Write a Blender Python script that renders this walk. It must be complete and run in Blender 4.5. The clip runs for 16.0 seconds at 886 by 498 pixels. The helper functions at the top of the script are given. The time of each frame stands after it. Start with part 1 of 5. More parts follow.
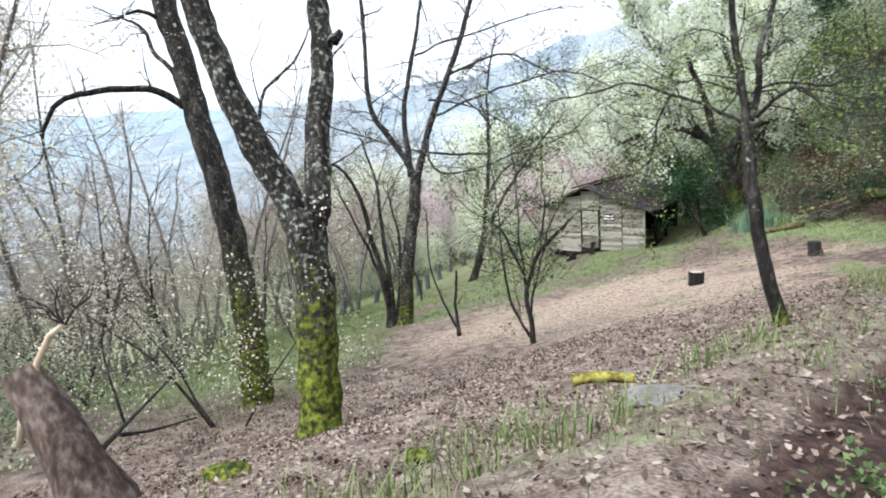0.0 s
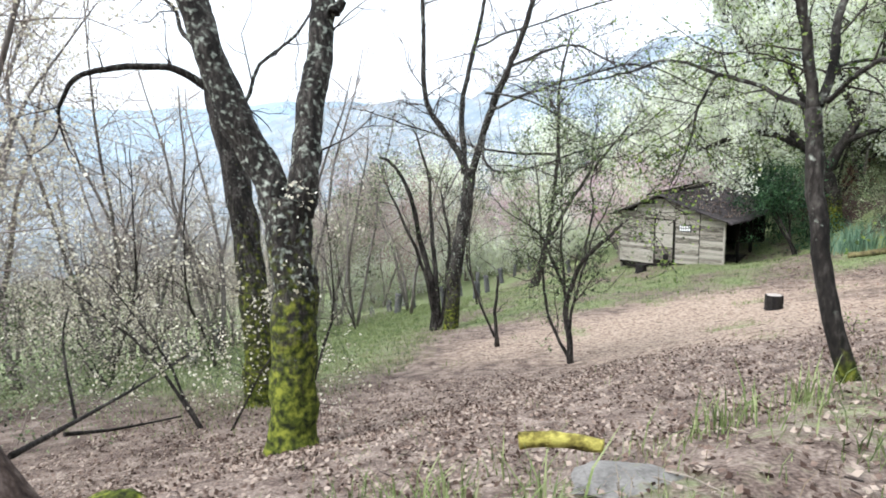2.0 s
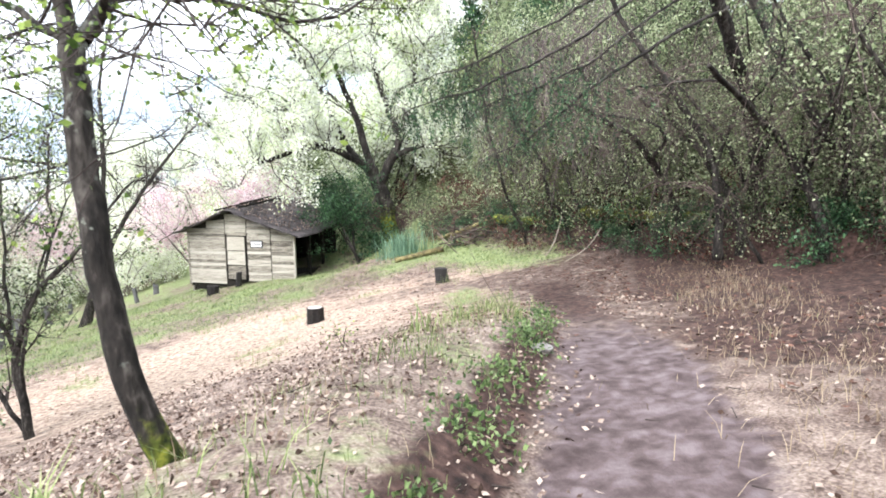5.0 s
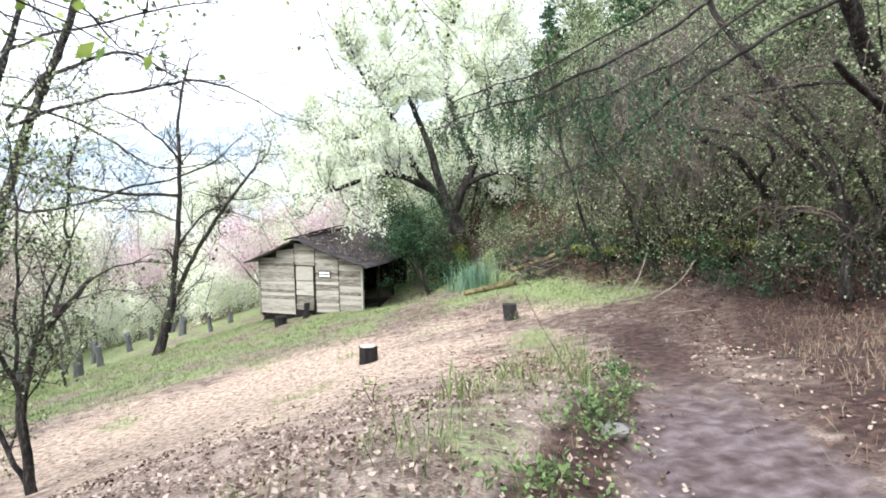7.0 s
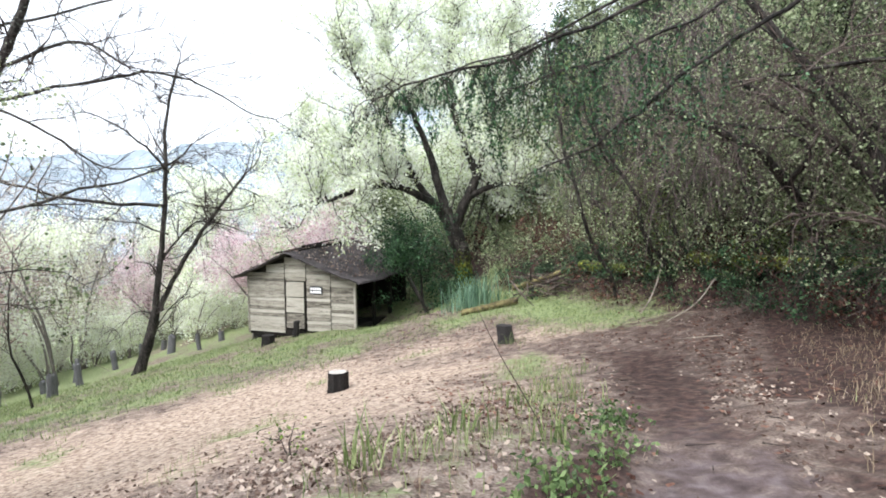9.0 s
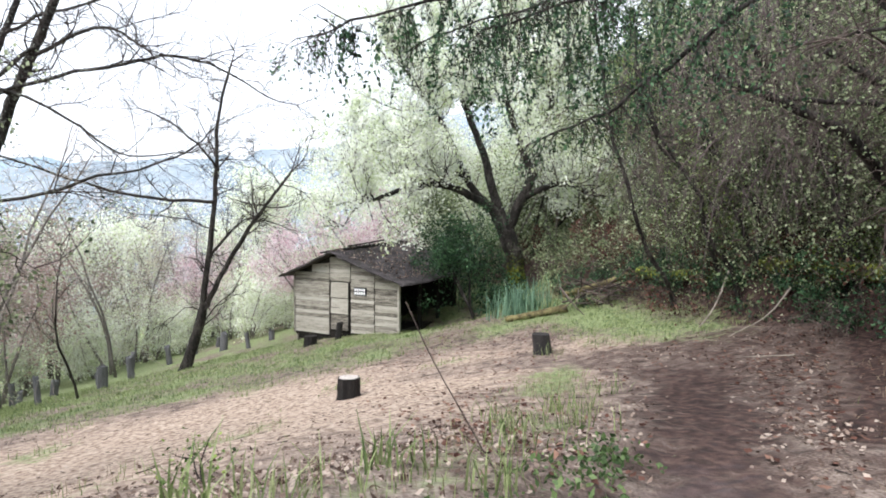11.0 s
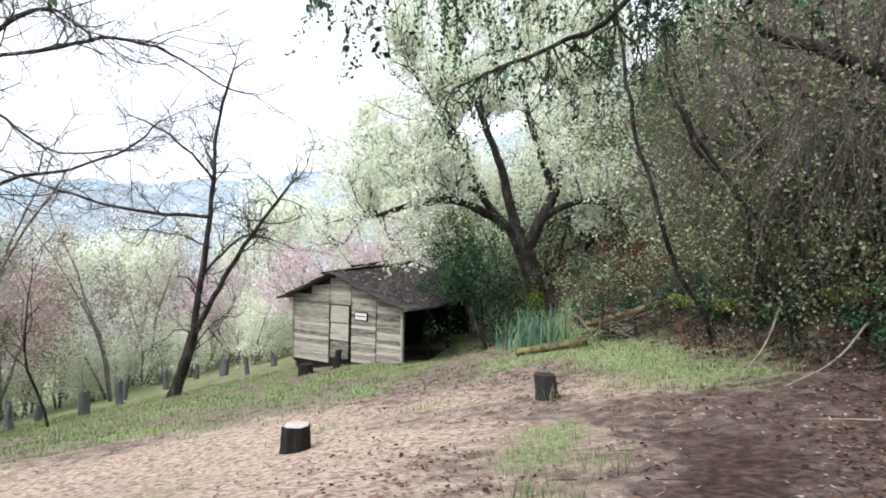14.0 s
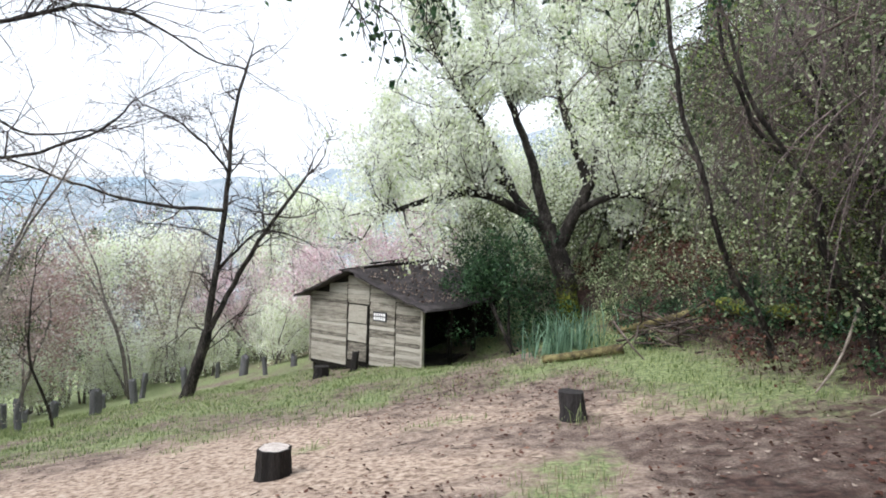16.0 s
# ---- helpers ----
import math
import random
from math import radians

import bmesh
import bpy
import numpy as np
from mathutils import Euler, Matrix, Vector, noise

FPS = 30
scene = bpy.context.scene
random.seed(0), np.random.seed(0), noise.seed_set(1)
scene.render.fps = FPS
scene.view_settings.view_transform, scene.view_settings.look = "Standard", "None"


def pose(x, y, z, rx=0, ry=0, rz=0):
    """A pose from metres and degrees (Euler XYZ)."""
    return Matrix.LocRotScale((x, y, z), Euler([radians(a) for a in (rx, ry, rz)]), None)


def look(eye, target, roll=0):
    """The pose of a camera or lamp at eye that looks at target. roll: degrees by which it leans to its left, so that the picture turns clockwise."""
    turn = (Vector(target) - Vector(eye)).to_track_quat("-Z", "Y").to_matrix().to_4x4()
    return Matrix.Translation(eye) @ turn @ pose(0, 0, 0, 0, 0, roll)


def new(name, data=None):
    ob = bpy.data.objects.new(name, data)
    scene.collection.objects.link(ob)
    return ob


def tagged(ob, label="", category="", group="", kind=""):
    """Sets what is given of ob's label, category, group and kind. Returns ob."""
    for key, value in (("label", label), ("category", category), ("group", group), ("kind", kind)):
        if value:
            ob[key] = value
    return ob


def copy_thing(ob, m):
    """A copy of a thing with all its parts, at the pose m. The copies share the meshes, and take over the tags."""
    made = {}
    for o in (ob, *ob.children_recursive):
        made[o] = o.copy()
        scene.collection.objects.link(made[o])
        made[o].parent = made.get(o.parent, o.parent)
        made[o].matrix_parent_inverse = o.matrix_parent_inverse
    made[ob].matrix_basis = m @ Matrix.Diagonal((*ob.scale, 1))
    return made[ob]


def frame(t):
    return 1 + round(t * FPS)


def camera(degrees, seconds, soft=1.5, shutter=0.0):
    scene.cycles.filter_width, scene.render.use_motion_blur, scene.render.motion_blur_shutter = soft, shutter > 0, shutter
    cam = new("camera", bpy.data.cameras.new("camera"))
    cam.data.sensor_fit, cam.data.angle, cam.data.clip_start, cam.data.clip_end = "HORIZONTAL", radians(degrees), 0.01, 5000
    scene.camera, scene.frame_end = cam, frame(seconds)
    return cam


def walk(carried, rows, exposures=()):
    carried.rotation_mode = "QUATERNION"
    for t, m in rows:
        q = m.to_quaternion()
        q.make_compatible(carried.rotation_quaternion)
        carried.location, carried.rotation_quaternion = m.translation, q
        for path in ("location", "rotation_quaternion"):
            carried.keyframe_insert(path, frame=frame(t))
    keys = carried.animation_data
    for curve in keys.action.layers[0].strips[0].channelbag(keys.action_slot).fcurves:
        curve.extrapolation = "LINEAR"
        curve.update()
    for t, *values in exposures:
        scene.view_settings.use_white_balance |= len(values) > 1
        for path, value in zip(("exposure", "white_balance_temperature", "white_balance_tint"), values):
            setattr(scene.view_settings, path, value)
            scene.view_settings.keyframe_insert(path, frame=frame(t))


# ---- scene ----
cam = camera(72.5, 16.0, soft=1.8, shutter=0.2)
PATH = [
    (0, (-0.285, -0.38, 1.17), (-0.284, 1.595, 0.853), -3.6),
    (0.5, (-0.108, -0.142, 1.158), (-0.318, 1.82, 0.835), -2.7),
    (1, (0.087, 0.134, 1.138), (-0.199, 2.089, 0.825), -2.3),
    (1.5, (0.399, 0.447, 1.051), (0.113, 2.402, 0.738), -1.8),
    (2, (0.743, 0.881, 0.967), (0.483, 2.841, 0.663), -1.4),
    (2.5, (1.138, 1.213, 0.862), (0.998, 3.185, 0.562), -0.9),
    (3, (1.564, 1.544, 0.803), (1.779, 3.516, 0.55), 0.1),
    (3.5, (2.016, 1.832, 0.721), (2.667, 3.705, 0.466), -0.8),
    (4, (2.499, 2.108, 0.658), (3.387, 3.879, 0.389), -0.6),
    (4.2, (2.673, 2.189, 0.65), (3.604, 3.937, 0.369), -0.8),
    (6.3, (4.203, 3.536, 0.505), (5.047, 5.337, 0.295), -0.8),
    (6.5, (4.274, 3.666, 0.492), (5.085, 5.483, 0.292), -1.1),
    (7, (4.532, 3.927, 0.503), (5.208, 5.802, 0.337), -1.2),
    (7.5, (4.812, 4.232, 0.451), (5.44, 6.125, 0.302), -0.7),
    (8, (5.24, 4.681, 0.348), (5.882, 6.572, 0.234), -0.8),
    (8.5, (5.538, 5.066, 0.269), (6.179, 6.957, 0.153), -0.9),
    (9, (5.87, 5.394, 0.216), (6.496, 7.291, 0.112), -0.8),
    (9.2, (5.987, 5.532, 0.235), (6.586, 7.437, 0.118), -0.8),
    (11.3, (7.397, 6.617, -0.104), (7.776, 8.58, -0.178), 0.6),
    (11.5, (7.527, 6.779, -0.105), (7.901, 8.742, -0.179), 1.0),
    (12, (7.814, 7.096, -0.193), (8.149, 9.067, -0.241), 1.2),
    (12.5, (8.017, 7.473, -0.196), (8.296, 9.453, -0.235), 1.4),
    (13, (8.247, 7.807, -0.232), (8.511, 9.789, -0.27), 1.6),
    (13.5, (8.439, 8.264, -0.231), (8.709, 10.246, -0.25), 1.1),
    (14, (8.65, 8.578, -0.269), (8.928, 10.558, -0.266), 1.0),
    (14.5, (8.837, 8.948, -0.282), (9.114, 10.929, -0.273), 1.1),
    (15, (9.063, 9.288, -0.335), (9.318, 11.271, -0.331), 1.1),
    (15.5, (9.186, 9.655, -0.322), (9.395, 11.644, -0.322), 1.1),
    (16, (9.285, 10.065, -0.321), (9.445, 12.058, -0.326), 1.4),
]
EXPOSURES = [(0, 1.24, 6050, 8), (2, 1.31, 6100, 9), (2.8, 1.31, 6200, 9), (3.5, 1.81, 6250, 11), (4.2, 2.01, 6250, 12), (6.5, 1.89, 6150, 10), (7.5, 1.66, 6150, 10), (8.5, 1.58, 6150, 9), (9.2, 1.41, 6200, 10), (11.5, 1.26, 6200, 11), (14.0, 1.21, 6220, 11), (14.8, 1.43, 6250, 11), (16, 1.06, 6200, 11)]
walk(cam, [(t, look(eye, target, roll)) for t, eye, target, roll in PATH], EXPOSURES)

# ---- world and light: an overcast spring day ----
world = bpy.data.worlds.new("overcast_sky")
scene.world = world
world.use_nodes = True
wn, wl = world.node_tree.nodes, world.node_tree.links
sky = wn.new("ShaderNodeTexSky")
sky.sky_type = "NISHITA"
sky.sun_disc = False
sky.sun_elevation, sky.sun_rotation = radians(50), radians(-124)
sky.air_density, sky.dust_density, sky.ozone_density = 1.0, 6.0, 1.0
cloud = wn.new("ShaderNodeHueSaturation")
cloud.inputs["Saturation"].default_value = 0.4
wl.new(sky.outputs[0], cloud.inputs["Color"])
overcast = wn.new("ShaderNodeMix")
overcast.data_type = "RGBA"
overcast.inputs[0].default_value = 0.7
overcast.inputs[7].default_value = (6.3, 6.6, 6.9, 1)
wl.new(cloud.outputs[0], overcast.inputs[6])
wl.new(overcast.outputs[2], wn["Background"].inputs[0])
wn["Background"].inputs[1].default_value = 0.13
sun_data = bpy.data.lights.new("sun", "SUN")
sun_data.energy, sun_data.angle, sun_data.color = 1.5, radians(25), (1.0, 0.97, 0.92)
sun = new("sun", sun_data)
sun.matrix_world = look((-24, -16, 34), (0, 0, 0))


# ---- materials ----
def material(name, stops, scale=6.0, rough=0.85, bump=0.3, fine=40.0, stretch=(1, 1, 1), fine_mix=0.35, per_object=0.0, per_island=0.0, spec=0.3, through_light=0.0):
    """Two scales of noise through a colour ramp, with relief."""
    m = bpy.data.materials.new(name)
    m.use_nodes = True
    n, l = m.node_tree.nodes, m.node_tree.links
    b = n["Principled BSDF"]
    tc, mp = n.new("ShaderNodeTexCoord"), n.new("ShaderNodeMapping")
    mp.inputs["Scale"].default_value = stretch
    l.new(tc.outputs["Object"], mp.inputs[0])
    n1, n2 = n.new("ShaderNodeTexNoise"), n.new("ShaderNodeTexNoise")
    n1.inputs["Scale"].default_value, n1.inputs["Detail"].default_value = scale, 5
    n2.inputs["Scale"].default_value, n2.inputs["Detail"].default_value = fine, 6
    for a in (n1, n2):
        l.new(mp.outputs[0], a.inputs["Vector"])
    mix = n.new("ShaderNodeMix")
    mix.data_type = "FLOAT"
    mix.inputs[0].default_value = fine_mix
    l.new(n1.outputs[0], mix.inputs[2])
    l.new(n2.outputs[0], mix.inputs[3])
    value = mix.outputs[0]
    if per_object or per_island:
        add = n.new("ShaderNodeMath")
        add.operation = "MULTIPLY_ADD"
        src = n.new("ShaderNodeObjectInfo").outputs["Random"] if per_object else n.new("ShaderNodeNewGeometry").outputs["Random Per Island"]
        l.new(src, add.inputs[0])
        add.inputs[1].default_value = per_object or per_island
        shift = n.new("ShaderNodeMath")
        shift.operation = "SUBTRACT"
        l.new(value, shift.inputs[0])
        shift.inputs[1].default_value = (per_object or per_island) / 2
        l.new(shift.outputs[0], add.inputs[2])
        value = add.outputs[0]
    ramp = n.new("ShaderNodeValToRGB")
    el = ramp.color_ramp.elements
    while len(el) < len(stops):
        el.new(0.5)
    for e, (p, c) in zip(el, stops):
        e.position, e.color = p, (*c, 1)
    l.new(value, ramp.inputs[0])
    l.new(ramp.outputs[0], b.inputs["Base Color"])
    b.inputs["Roughness"].default_value = rough
    b.inputs["Specular IOR Level"].default_value = spec
    if bump:
        bp = n.new("ShaderNodeBump")
        bp.inputs["Strength"].default_value, bp.inputs["Distance"].default_value = bump, 0.02
        l.new(n2.outputs[0], bp.inputs["Height"])
        l.new(bp.outputs[0], b.inputs["Normal"])
    if through_light:
        tr, ms = n.new("ShaderNodeBsdfTranslucent"), n.new("ShaderNodeMixShader")
        l.new(ramp.outputs[0], tr.inputs[0])
        ms.inputs[0].default_value = through_light
        l.new(b.outputs[0], ms.inputs[1])
        l.new(tr.outputs[0], ms.inputs[2])
        l.new(ms.outputs[0], n["Material Output"].inputs[0])
    return m


def add_cover(m, attribute, stops, scale, sharp=(0.4, 0.6), noise_scale=9.0, amount=0.6):
    """Lays a second growth (moss, lichen, grass) over a material where a mesh attribute says so, broken up by noise."""
    n, l = m.node_tree.nodes, m.node_tree.links
    b = n["Principled BSDF"]
    old = b.inputs["Base Color"].links[0].from_socket
    at = n.new("ShaderNodeAttribute")
    at.attribute_name = attribute
    tc, nz, nc = n.new("ShaderNodeTexCoord"), n.new("ShaderNodeTexNoise"), n.new("ShaderNodeTexNoise")
    nz.inputs["Scale"].default_value, nz.inputs["Detail"].default_value = noise_scale, 6
    nc.inputs["Scale"].default_value, nc.inputs["Detail"].default_value = scale, 5
    l.new(tc.outputs["Object"], nz.inputs["Vector"])
    l.new(tc.outputs["Object"], nc.inputs["Vector"])
    ma = n.new("ShaderNodeMath")
    ma.operation = "MULTIPLY_ADD"
    l.new(nz.outputs[0], ma.inputs[0])
    ma.inputs[1].default_value = amount
    ad = n.new("ShaderNodeMath")
    ad.operation = "SUBTRACT"
    l.new(at.outputs["Fac"], ad.inputs[0])
    ad.inputs[1].default_value = amount / 2
    l.new(ad.outputs[0], ma.inputs[2])
    mr = n.new("ShaderNodeMapRange")
    mr.interpolation_type = "SMOOTHSTEP"
    mr.inputs[1].default_value, mr.inputs[2].default_value = sharp
    l.new(ma.outputs[0], mr.inputs[0])
    ramp = n.new("ShaderNodeValToRGB")
    el = ramp.color_ramp.elements
    while len(el) < len(stops):
        el.new(0.5)
    for e, (p, c) in zip(el, stops):
        e.position, e.color = p, (*c, 1)
    l.new(nc.outputs[0], ramp.inputs[0])
    mx = n.new("ShaderNodeMix")
    mx.data_type = "RGBA"
    l.new(mr.outputs[0], mx.inputs[0])
    l.new(old, mx.inputs[6])
    l.new(ramp.outputs[0], mx.inputs[7])
    l.new(mx.outputs[2], b.inputs["Base Color"])
    return m


M_GROUND = material("leaf_litter_earth", [(0.32, (0.0259, 0.0173, 0.0146)), (0.44, (0.104, 0.0734, 0.0605)), (0.55, (0.211, 0.164, 0.138)), (0.68, (0.346, 0.289, 0.246))], 3.0, 0.95, 0.9, 38.0, fine_mix=0.55)
# red-brown earth, its colour also darkened for the shade under the thicket
add_cover(M_GROUND, "soil_shade", [(0.3, (0.011, 0.006, 0.005)), (0.5, (0.043, 0.023, 0.019)), (0.7, (0.1, 0.06, 0.049))], 9.0, (0.3, 0.75), 4.0, 0.7)
add_cover(M_GROUND, "sand", [(0.32, (0.12, 0.082, 0.06)), (0.47, (0.285, 0.212, 0.165)), (0.64, (0.44, 0.355, 0.285))], 11.0, (0.25, 0.85), 3.0, 0.9)
add_cover(M_GROUND, "path", [(0.3, (0.04, 0.027, 0.026)), (0.5, (0.085, 0.062, 0.063)), (0.7, (0.15, 0.121, 0.126))], 6.0, (0.35, 0.7), 4.0, 0.5)
add_cover(M_GROUND, "grass", [(0.3, (0.07, 0.09, 0.038)), (0.5, (0.165, 0.205, 0.09)), (0.72, (0.3, 0.335, 0.17))], 14.0, (0.35, 0.8), 6.0, 0.9)
MOSS = [(0.36, (0.01, 0.014, 0.003)), (0.5, (0.065, 0.082, 0.01)), (0.66, (0.21, 0.225, 0.03))]
GREY_LICHEN = [(0.35, (0.17, 0.19, 0.16)), (0.65, (0.4, 0.43, 0.37))]
M_BARK = material("rough_dark_bark", [(0.38, (0.0056, 0.0049, 0.0042)), (0.5, (0.021, 0.0175, 0.0154)), (0.64, (0.084, 0.0756, 0.0672))], 5.0, 0.95, 1.0, 26.0, (1, 1, 0.35), 0.5)
add_cover(M_BARK, "lichen", GREY_LICHEN, 14.0, (0.52, 0.82), 13.0, 1.5)
add_cover(M_BARK, "moss", MOSS, 11.0, (0.3, 0.75), 9.0, 1.5)
M_FLAKY = material("flaking_brown_bark", [(0.34, (0.018, 0.012, 0.01)), (0.5, (0.085, 0.06, 0.05)), (0.66, (0.24, 0.19, 0.165))], 5.0, 0.95, 1.0, 16.0, (1, 1, 0.5), 0.5)
add_cover(M_FLAKY, "moss", [(0.3, (0.2, 0.15, 0.05)), (0.7, (0.42, 0.33, 0.14))], 9.0, (0.45, 0.62), 6.0, 1.2)
M_PALE_BARK = material("pale_grey_bark", [(0.3, (0.072, 0.064, 0.06)), (0.6, (0.192, 0.172, 0.16))], 6.0, 0.95, 0.4)
# burnt wood of the stakes, its grey lightened to put valley haze into it
M_STAKE = material("haze_grey_burnt_wood", [(0.3, (0.042, 0.042, 0.0448)), (0.6, (0.14, 0.14, 0.147))], 9.0, 0.9, 0.6, 45.0, (1, 1, 0.25), 0.5)
M_TWIG = material("dark_twig_bark", [(0.3, (0.0154, 0.0114, 0.0106)), (0.6, (0.0484, 0.0374, 0.033))], 8.0, 0.9, 0.0)
M_PALE_TWIG = material("pale_grey_twig_bark", [(0.3, (0.17, 0.14, 0.13)), (0.6, (0.36, 0.31, 0.28))], 6.0, 0.9, 0.0)
M_BROWN_TWIG = material("brown_vine_twig", [(0.32, (0.035, 0.0259, 0.0224)), (0.5, (0.084, 0.0644, 0.056)), (0.66, (0.196, 0.154, 0.133))], 8.0, 0.9, 0.0)
M_VINE = material("bare_mauve_vine", [(0.32, (0.04, 0.029, 0.028)), (0.5, (0.12, 0.093, 0.09)), (0.68, (0.24, 0.195, 0.185))], 5.0, 0.9, 0.0)
M_LEAF = material("fresh_green_leaf", [(0.25, (0.02, 0.04, 0.008)), (0.48, (0.1, 0.17, 0.03)), (0.72, (0.32, 0.42, 0.1))], 1.2, 0.5, 0, per_island=0.5, through_light=0.4)
M_DULL_LEAF = material("dull_grey_green_leaf", [(0.34, (0.014, 0.022, 0.01)), (0.44, (0.09, 0.125, 0.058)), (0.53, (0.27, 0.33, 0.175)), (0.65, (0.5, 0.55, 0.36))], 0.55, 0.55, 0, per_island=0.22, fine_mix=0.15, through_light=0.4)
M_DARK_LEAF = material("dark_evergreen_leaf", [(0.32, (0.006, 0.018, 0.009)), (0.5, (0.025, 0.07, 0.03)), (0.68, (0.095, 0.19, 0.085))], 2.0, 0.5, 0, per_island=0.4, through_light=0.25)
M_WHITE = material("white_green_blossom", [(0.22, (0.42, 0.52, 0.2)), (0.38, (0.74, 0.8, 0.58)), (0.55, (0.9, 0.92, 0.86))], 1.1, 0.7, 0, per_island=0.35, through_light=0.5)
M_CREAM = material("cream_blossom", [(0.3, (0.5, 0.46, 0.33)), (0.6, (0.82, 0.78, 0.66))], 2.0, 0.7, 0, per_island=0.4, through_light=0.4)
M_PINK = material("pale_pink_blossom", [(0.28, (0.56, 0.33, 0.4)), (0.45, (0.74, 0.58, 0.63)), (0.65, (0.85, 0.77, 0.8))], 2.0, 0.7, 0, per_island=0.4, through_light=0.4)
M_RED = material("dusky_red_blossom", [(0.28, (0.3, 0.19, 0.18)), (0.5, (0.46, 0.34, 0.33)), (0.7, (0.6, 0.53, 0.51))], 0.6, 0.7, 0, per_island=0.4, through_light=0.35)
M_GRASS = material("spring_grass", [(0.3, (0.0704, 0.106, 0.0352)), (0.5, (0.163, 0.216, 0.0748)), (0.7, (0.334, 0.37, 0.185))], 1.5, 0.6, 0, per_island=0.4, through_light=0.35)
M_HERB = material("herb_leaf", [(0.3, (0.035, 0.065, 0.022)), (0.5, (0.09, 0.145, 0.05)), (0.7, (0.2, 0.27, 0.11))], 2.0, 0.5, 0, per_island=0.4, through_light=0.25)
M_BLUE_GRASS = material("blue_green_blade", [(0.3, (0.05, 0.11, 0.07)), (0.6, (0.2, 0.32, 0.22))], 1.5, 0.55, 0, per_island=0.35, through_light=0.3)
M_DRY_GRASS = material("dry_straw", [(0.3, (0.136, 0.0978, 0.0638)), (0.6, (0.306, 0.246, 0.17))], 1.5, 0.8, 0, per_island=0.4, through_light=0.2)
M_DEAD_LEAF = material("dead_brown_leaf", [(0.28, (0.0495, 0.0314, 0.0248)), (0.48, (0.174, 0.125, 0.102)), (0.72, (0.347, 0.285, 0.239))], 3.0, 0.9, 0, per_island=0.6, spec=0.1)
M_RUST = material("rusty_bracken", [(0.3, (0.0263, 0.012, 0.009)), (0.55, (0.0975, 0.0465, 0.0353)), (0.75, (0.195, 0.112, 0.0825))], 3.0, 0.9, 0, per_island=0.5, spec=0.1)
# char of the stumps; also the black that stands for shade inside the shed
M_CHAR_SHADE = material("charred_wet_wood_and_shade", [(0.3, (0.0042, 0.0036, 0.0036)), (0.55, (0.012, 0.0102, 0.0096)), (0.75, (0.039, 0.0312, 0.0276))], 9.0, 0.75, 0.9, 45.0, (1, 1, 0.25), 0.5)
M_GREY_STUMP = material("grey_dark_stump_bark", [(0.3, (0.0098, 0.00882, 0.00882)), (0.6, (0.0318, 0.0284, 0.0284))], 9.0, 0.9, 0.8, 45.0, (1, 1, 0.25), 0.5)
M_CUT = material("weathered_sawn_wood", [(0.3, (0.24, 0.2, 0.18)), (0.6, (0.5, 0.45, 0.42))], 14.0, 0.85, 0.4, 60.0)
M_BOARD = material("weathered_pale_board", [(0.28, (0.0612, 0.0544, 0.0449)), (0.4, (0.184, 0.167, 0.139)), (0.54, (0.313, 0.292, 0.248)), (0.74, (0.408, 0.388, 0.34))], 2.2, 0.9, 0.5, 16.0, (1, 1, 7), 0.5, per_object=0.32)
# old timber, its colour lowered further for the shade within the shed
M_DARK_BOARD = material("old_timber_shade_darkened", [(0.3, (0.0036, 0.00288, 0.00252)), (0.6, (0.0162, 0.0137, 0.0115))], 4.0, 0.95, 0.5, 30.0, (1, 1, 0.3))
M_ROOF = material("tar_felt_roofing", [(0.3, (0.0182, 0.0156, 0.0166)), (0.5, (0.052, 0.0442, 0.0468)), (0.7, (0.114, 0.0992, 0.0992))], 2.5, 0.9, 0.6, 22.0)
M_STONE = material("mossy_field_stone", [(0.3, (0.08, 0.075, 0.07)), (0.6, (0.22, 0.21, 0.2))], 5.0, 0.95, 0.6, 40.0)
add_cover(M_STONE, "moss", MOSS, 16.0, (0.4, 0.6), 6.0, 0.8)
M_LOG = material("mossy_rotten_log", [(0.35, (0.025, 0.02, 0.012)), (0.48, (0.09, 0.075, 0.035)), (0.64, (0.23, 0.2, 0.095))], 5.0, 0.95, 0.7, 30.0)
M_DEADWOOD = material("grey_dead_wood", [(0.3, (0.13, 0.11, 0.09)), (0.6, (0.3, 0.26, 0.22))], 6.0, 0.9, 0.3, 40.0, (1, 1, 0.3))
M_YELLOW_LOG = material("yellow_moss_log", [(0.38, (0.02, 0.012, 0.006)), (0.5, (0.16, 0.135, 0.03)), (0.64, (0.4, 0.36, 0.09))], 6.0, 0.95, 0.9, 24.0)
M_PEELED = material("peeled_pale_wood", [(0.3, (0.4, 0.3, 0.21)), (0.6, (0.66, 0.56, 0.44))], 6.0, 0.8, 0.3, 40.0, (1, 1, 0.3))
M_SIGN = material("dark_painted_sign", [(0.3, (0.02, 0.022, 0.03)), (0.6, (0.045, 0.045, 0.055))], 6.0, 0.6, 0.1)
M_SIGN_TEXT = material("white_sign_paint", [(0.3, (0.7, 0.7, 0.7)), (0.6, (0.82, 0.82, 0.82))], 6.0, 0.6, 0.0)
# the far hills carry the air's haze as pale blue-grey base colour
M_HILL_HAZE = material("haze_blue_far_hillside", [(0.35, (0.25, 0.33, 0.4)), (0.65, (0.32, 0.39, 0.45))], 0.02, 1.0, 0.0, 0.15, spec=0.0)
